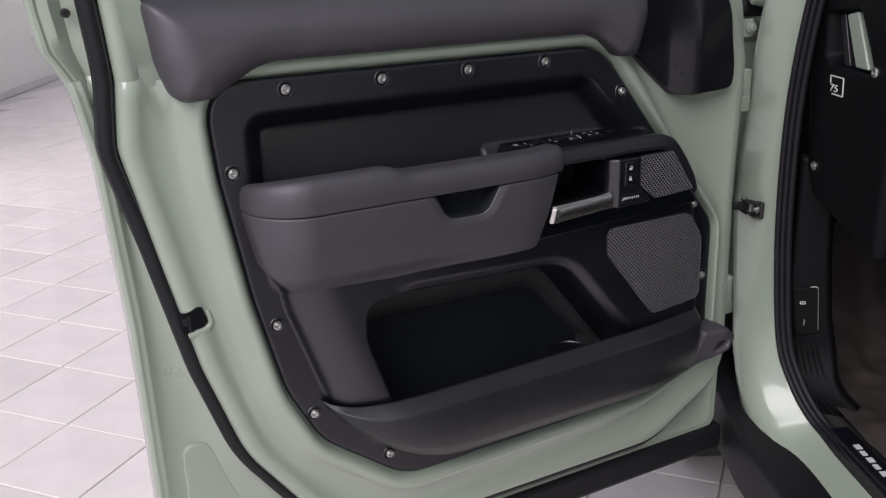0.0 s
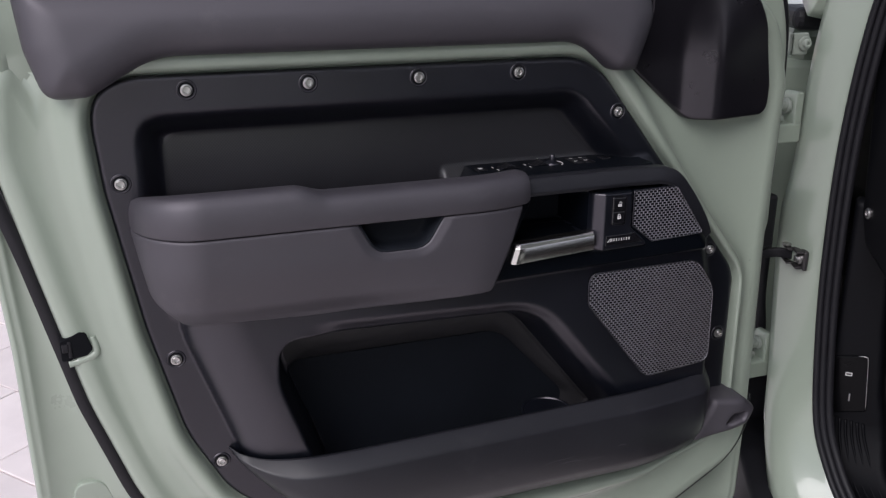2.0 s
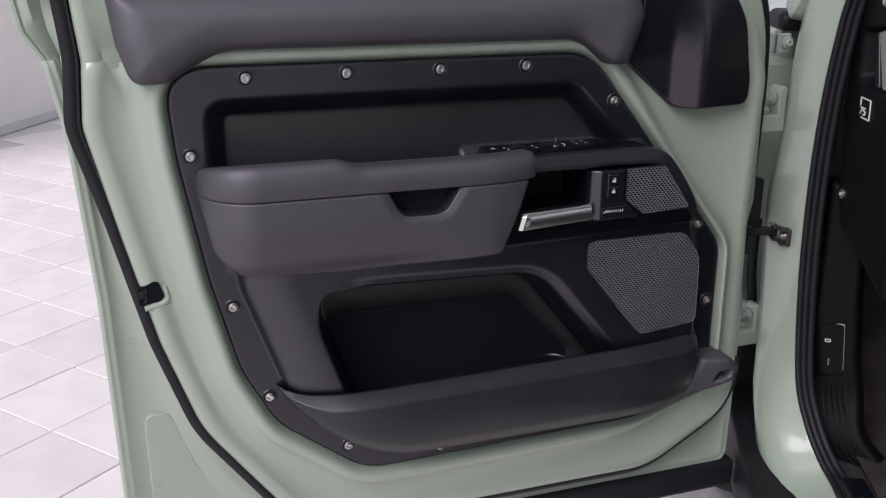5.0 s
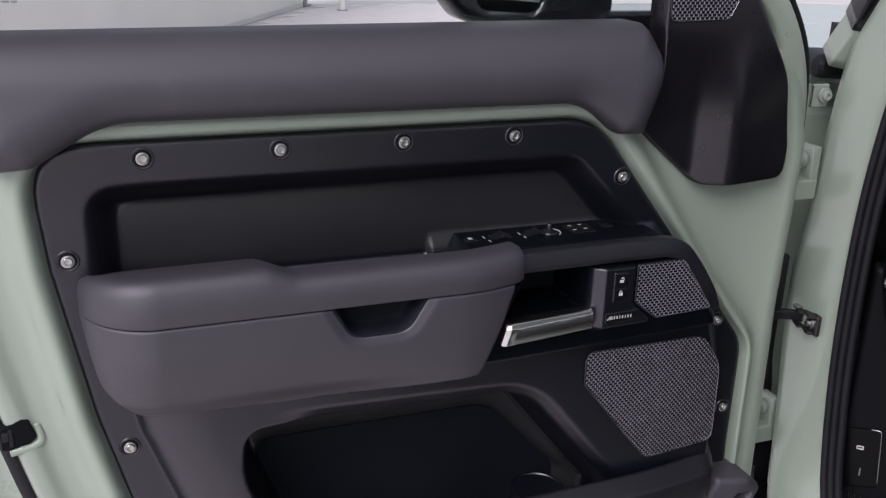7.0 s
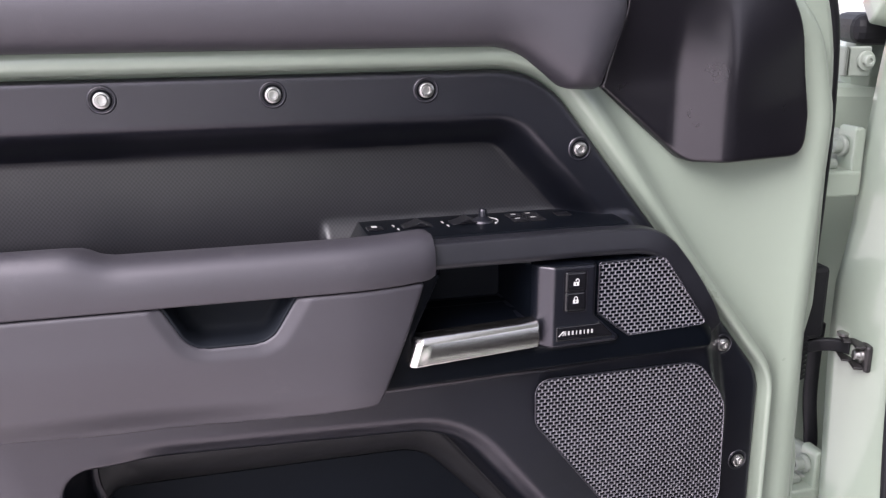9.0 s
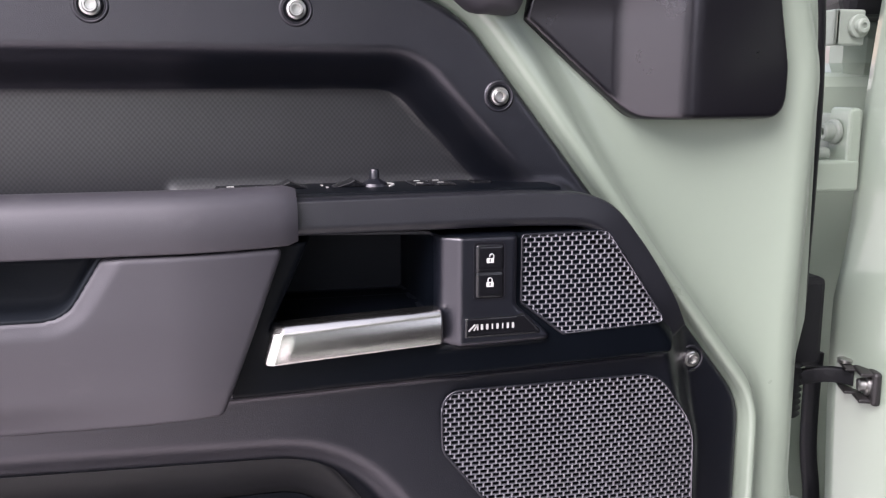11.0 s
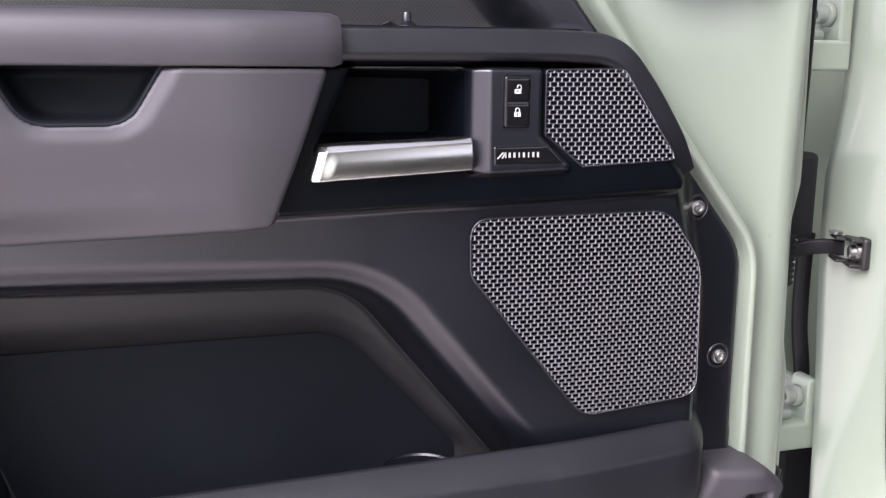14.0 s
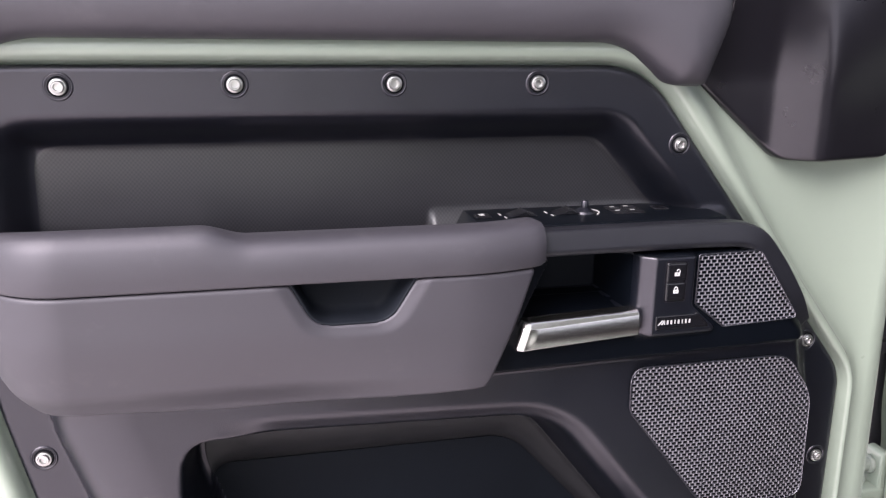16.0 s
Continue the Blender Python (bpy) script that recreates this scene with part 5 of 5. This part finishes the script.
for y, z in ((-0.142, 0.912), (-0.092, 1.160), (-0.212, 1.217), (-0.300, 1.094)):
    bm = bmesh.new()
    lathe(bm, [(0.0085, 0.004), (0.0085, -0.002), (0.0065, -0.004), (0.0035, -0.004), (0.003, -0.001), (0.0001, -0.001)], 16)
    s = part("screw", bm, STEEL, dash, smooth=True, sharp=40)
    s.location = (y, 0.0, z)
bm = bmesh.new()
lines(bm, [(-0.211, 1.0430, -0.176, 1.0430), (-0.209, 1.0720, -0.167, 1.0720), (-0.211, 1.0430, -0.209, 1.0720), (-0.168, 1.0600, -0.167, 1.0720)], 0.0018, -0.0015, 0.002)
part("badge_frame", bm, ICON, dash)
fc = bpy.data.curves.new("badge_number", "FONT")
fc.body, fc.size, fc.extrude = "75", 0.0235, 0.0006
fo = new("badge_number_text", fc)
dg = bpy.context.evaluated_depsgraph_get()
me = bpy.data.meshes.new_from_object(fo.evaluated_get(dg))
bpy.data.objects.remove(fo)
me.materials.clear()
me.materials.append(ICON)
num = new("badge_number", me)
num.parent = dash
num.matrix_local = Matrix(((-1.2, 0, 0, -0.167), (0, 0, -1, -0.001), (0, 0.72, 0, 1.0470), (0, 0, 0, 1)))

KM = Matrix(((0.85, 0.52, 0, 0.080), (-0.52, 0.85, 0, -0.100), (0, 0, 1, 0), (0, 0, 0, 1)))
KP = rpoly([(0.0, 0.92, 0.0), (0.062, 0.92, 0.01), (0.068, 0.74, 0.1), (0.080, 0.62, 0.1), (0.108, 0.49, 0.08), (0.19, 0.42, 0.03), (0.06, 0.42, 0.04), (0.0, 0.57, 0.06)], 6)
kick = relief("kick_panel", KP, 0.005, lambda X, Z, d: 0.0 * X + rim(d, 0.008) - 0.03 * step01(Z, 0.57, 0.46), CABIN, car, "dark plastic kick panel", 0.02)
kick.matrix_local = KM
bm = bmesh.new()
slab(bm, rpoly([(0.008, 0.571, 0.004), (0.002, 0.668, 0.004), (0.054, 0.681, 0.008), (0.063, 0.588, 0.006)], 4), -0.003, 0.010, 0.002)
rel = part("bonnet_release", bm, BOXM, kick, "gloss black bonnet release panel")
bm = bmesh.new()
lines(bm, [(0.026, 0.642, 0.0345, 0.643), (0.026, 0.6462, 0.0345, 0.6472), (0.026, 0.642, 0.026, 0.6462), (0.0345, 0.643, 0.0345, 0.6472)], 0.0013, -0.0042, -0.0025)
part("print", bm, ICON, rel)
# thin steel strip draws the highlight along the box's rounded edge
v, f = sweep(smooth_path([(0.040, -0.0030, 0.6775), (0.0515, -0.0032, 0.6790), (0.0545, -0.0032, 0.672), (0.0580, -0.0032, 0.635), (0.0618, -0.0030, 0.592)], 5), circle(0.0007, 6), (0, 1, 0))
link("edge_highlight", v, f, STEEL, rel, "thin steel strip in place of the edge's highlight")
bm = bmesh.new()
box(bm, (0.035, -0.006, 0.600), (0.0375, -0.003, 0.613), 0.001)
part("lever", bm, STEEL, rel)
for k in range(7):
    v, f = sweep(smooth_path([(0.010 + 0.0085 * k, -0.001, 0.566), (0.014 + 0.0098 * k, -0.009, 0.53), (0.034 + 0.0125 * k, -0.029, 0.465), (0.062 + 0.014 * k, -0.030, 0.432)], 4), circle(0.0024, 6), (0, 1, 0))
    link("rib", v, f, CABIN, kick)

# cabin shell, floor mat and sill plate
bm = bmesh.new()
box(bm, (0.10, -3.6, 0.36), (1.5, 0.45, 0.44))
part("cabin_floor", bm, CARPET, car, "dark carpeted cabin floor")
bm = bmesh.new()
box(bm, (0.14, 0.28, 0.40), (1.5, 0.40, 1.20))
part("bulkhead", bm, CARPET, car)
bm = bmesh.new()
box(bm, (0.13, -0.34, 0.86), (1.5, 0.30, 1.22), 0.05, 3)
part("dashboard", bm, CABIN, car, "dark dashboard")
bm = bmesh.new()
box(bm, (0.62, -1.5, 0.42), (0.95, 0.30, 0.80), 0.04, 3)
part("centre_tunnel", bm, CARPET, car)
# unseen far side and rear wall, added to keep light out of the cabin
bm = bmesh.new()
box(bm, (1.45, -3.6, 0.40), (1.55, 0.4, 1.16))
for y in (-3.6, -2.55, -1.25, -0.1):
    box(bm, (1.45, y, 1.15), (1.52, y + 0.12, 1.85))
part("unseen_far_side", bm, CARPET, car)
# unseen dark pane, added to dim what the door trim reflects
bm = bmesh.new()
box(bm, (1.475, -3.48, 1.155), (1.483, -2.55, 1.83))
part("unseen_far_window", bm, TINT, car, "unseen dark pane added to dim reflections")
bm = bmesh.new()
box(bm, (0.10, -3.7, 0.40), (1.55, -3.6, 1.16))
part("unseen_rear_wall", bm, CARPET, car)
# unseen roof slab, added to shade the cabin
bm = bmesh.new()
box(bm, (0.06, -3.7, 1.82), (1.55, -0.45, 1.90), 0.03, 3)
part("roof", bm, PAINT, car)
# unseen rear body side, added to block light from the right
bm = bmesh.new()
box(bm, (0.02, -3.6, 0.42), (0.14, -1.18, 1.25), 0.03, 3)
part("unseen_rear_side", bm, PAINT, car)
# unseen pane above it, clear so that some light still reaches the trim
bm = bmesh.new()
box(bm, (0.06, -3.6, 1.24), (0.12, -1.22, 1.83), 0.02, 2)
rg = part("unseen_rear_glass", bm, GLASS, car, "unseen clear rear side pane")
rg.visible_shadow = False


verts, faces = [], []
nx, ny = 46, 70
for i in range(nx):
    for j in range(ny):
        x, y = 0.155 + 0.44 * i / (nx - 1), -0.80 + 1.02 * j / (ny - 1)
        h = 0.452 + 0.020 * noise.noise((x * 7, y * 7, 1)) + 0.012 * abs(noise.noise((x * 19, y * 13, 4))) + 0.22 * max(0, (y + 0.02) / 0.24) ** 1.6
        verts.append((x, y, h))
for i in range(nx - 1):
    for j in range(ny - 1):
        a = i * ny + j
        faces.append((a, a + ny, a + ny + 1, a + 1))
fm = tagged(link("floor_mat", verts, faces, LEATHER), "crumpled dark brown protective floor mat in the footwell", "floor mat")
fm.matrix_world = CM
bm = bmesh.new()
box(bm, (0.112, -1.1, 0.437), (0.152, -0.24, 0.452), 0.005)
sp = part("sill_plate", bm, TRIM, car, "dark sill tread plate")
for k in range(5):
    bm = bmesh.new()
    box(bm, (0.126, -0.318 - 0.021 * k, 0.452), (0.137 - 0.002 * (k % 2), -0.305 - 0.021 * k, 0.4535))
    part("plate_mark", bm, ICON, sp)

# ---- floor tiles, last ----
TA = radians(-50.0)
ta, tb = Vector((math.cos(TA), math.sin(TA), 0)), Vector((-math.sin(TA), math.cos(TA), 0))
origin = Vector((-0.434, 1.731, 0))
TS, G = 0.30, 0.0045
bm = bmesh.new()
box(bm, (-TS / 2 + G / 2, -TS / 2 + G / 2, -0.010), (TS / 2 - G / 2, TS / 2 - G / 2, 0.0), 0.002, 1)
first = None
near, far = [], []
for i in range(-50, 50):
    for j in range(-50, 50):
        c = origin + ta * TS * (i + 0.5) + tb * TS * (j + 0.5)
        if not (-10 < c.x < 8 and -9 < c.y < 14.5) or (c - WM.translation).dot(WN) > -0.22:
            continue
        (near if -1.7 < c.x < 1.3 and 0.2 < c.y < 9.0 and len(near) < 300 and (c.x < 0.1 or c.y < 1.2) else far).append(c)
tile = part("tile", bm, TILE, ground)
rnd = random.Random(7)
for k, c in enumerate(near):
    m = Matrix.Translation(c + Vector((0, 0, rnd.uniform(-0.0008, 0.0008)))) @ Matrix.Rotation(TA, 4, "Z")
    if k == 0:
        tile.matrix_local = m
    else:
        copy_part(tile, m)
verts, faces = [], []
for c in far:
    n, h = len(verts), TS / 2 - G / 2
    dz = rnd.uniform(-0.0008, 0.0008)
    verts += [tuple(c + ta * a * h + tb * b * h + Vector((0, 0, dz))) for a, b in ((-1, -1), (1, -1), (1, 1), (-1, 1))]
    verts += [tuple(c + ta * a * h + tb * b * h + Vector((0, 0, -0.010))) for a, b in ((-1, -1), (1, -1), (1, 1), (-1, 1))]
    faces += [(n, n + 1, n + 2, n + 3)] + [(n + k, n + 4 + k, n + 4 + (k + 1) % 4, n + (k + 1) % 4) for k in range(4)]
tagged(link("tile_field", verts, faces, TILE, ground, smooth=False), kind="stuff")
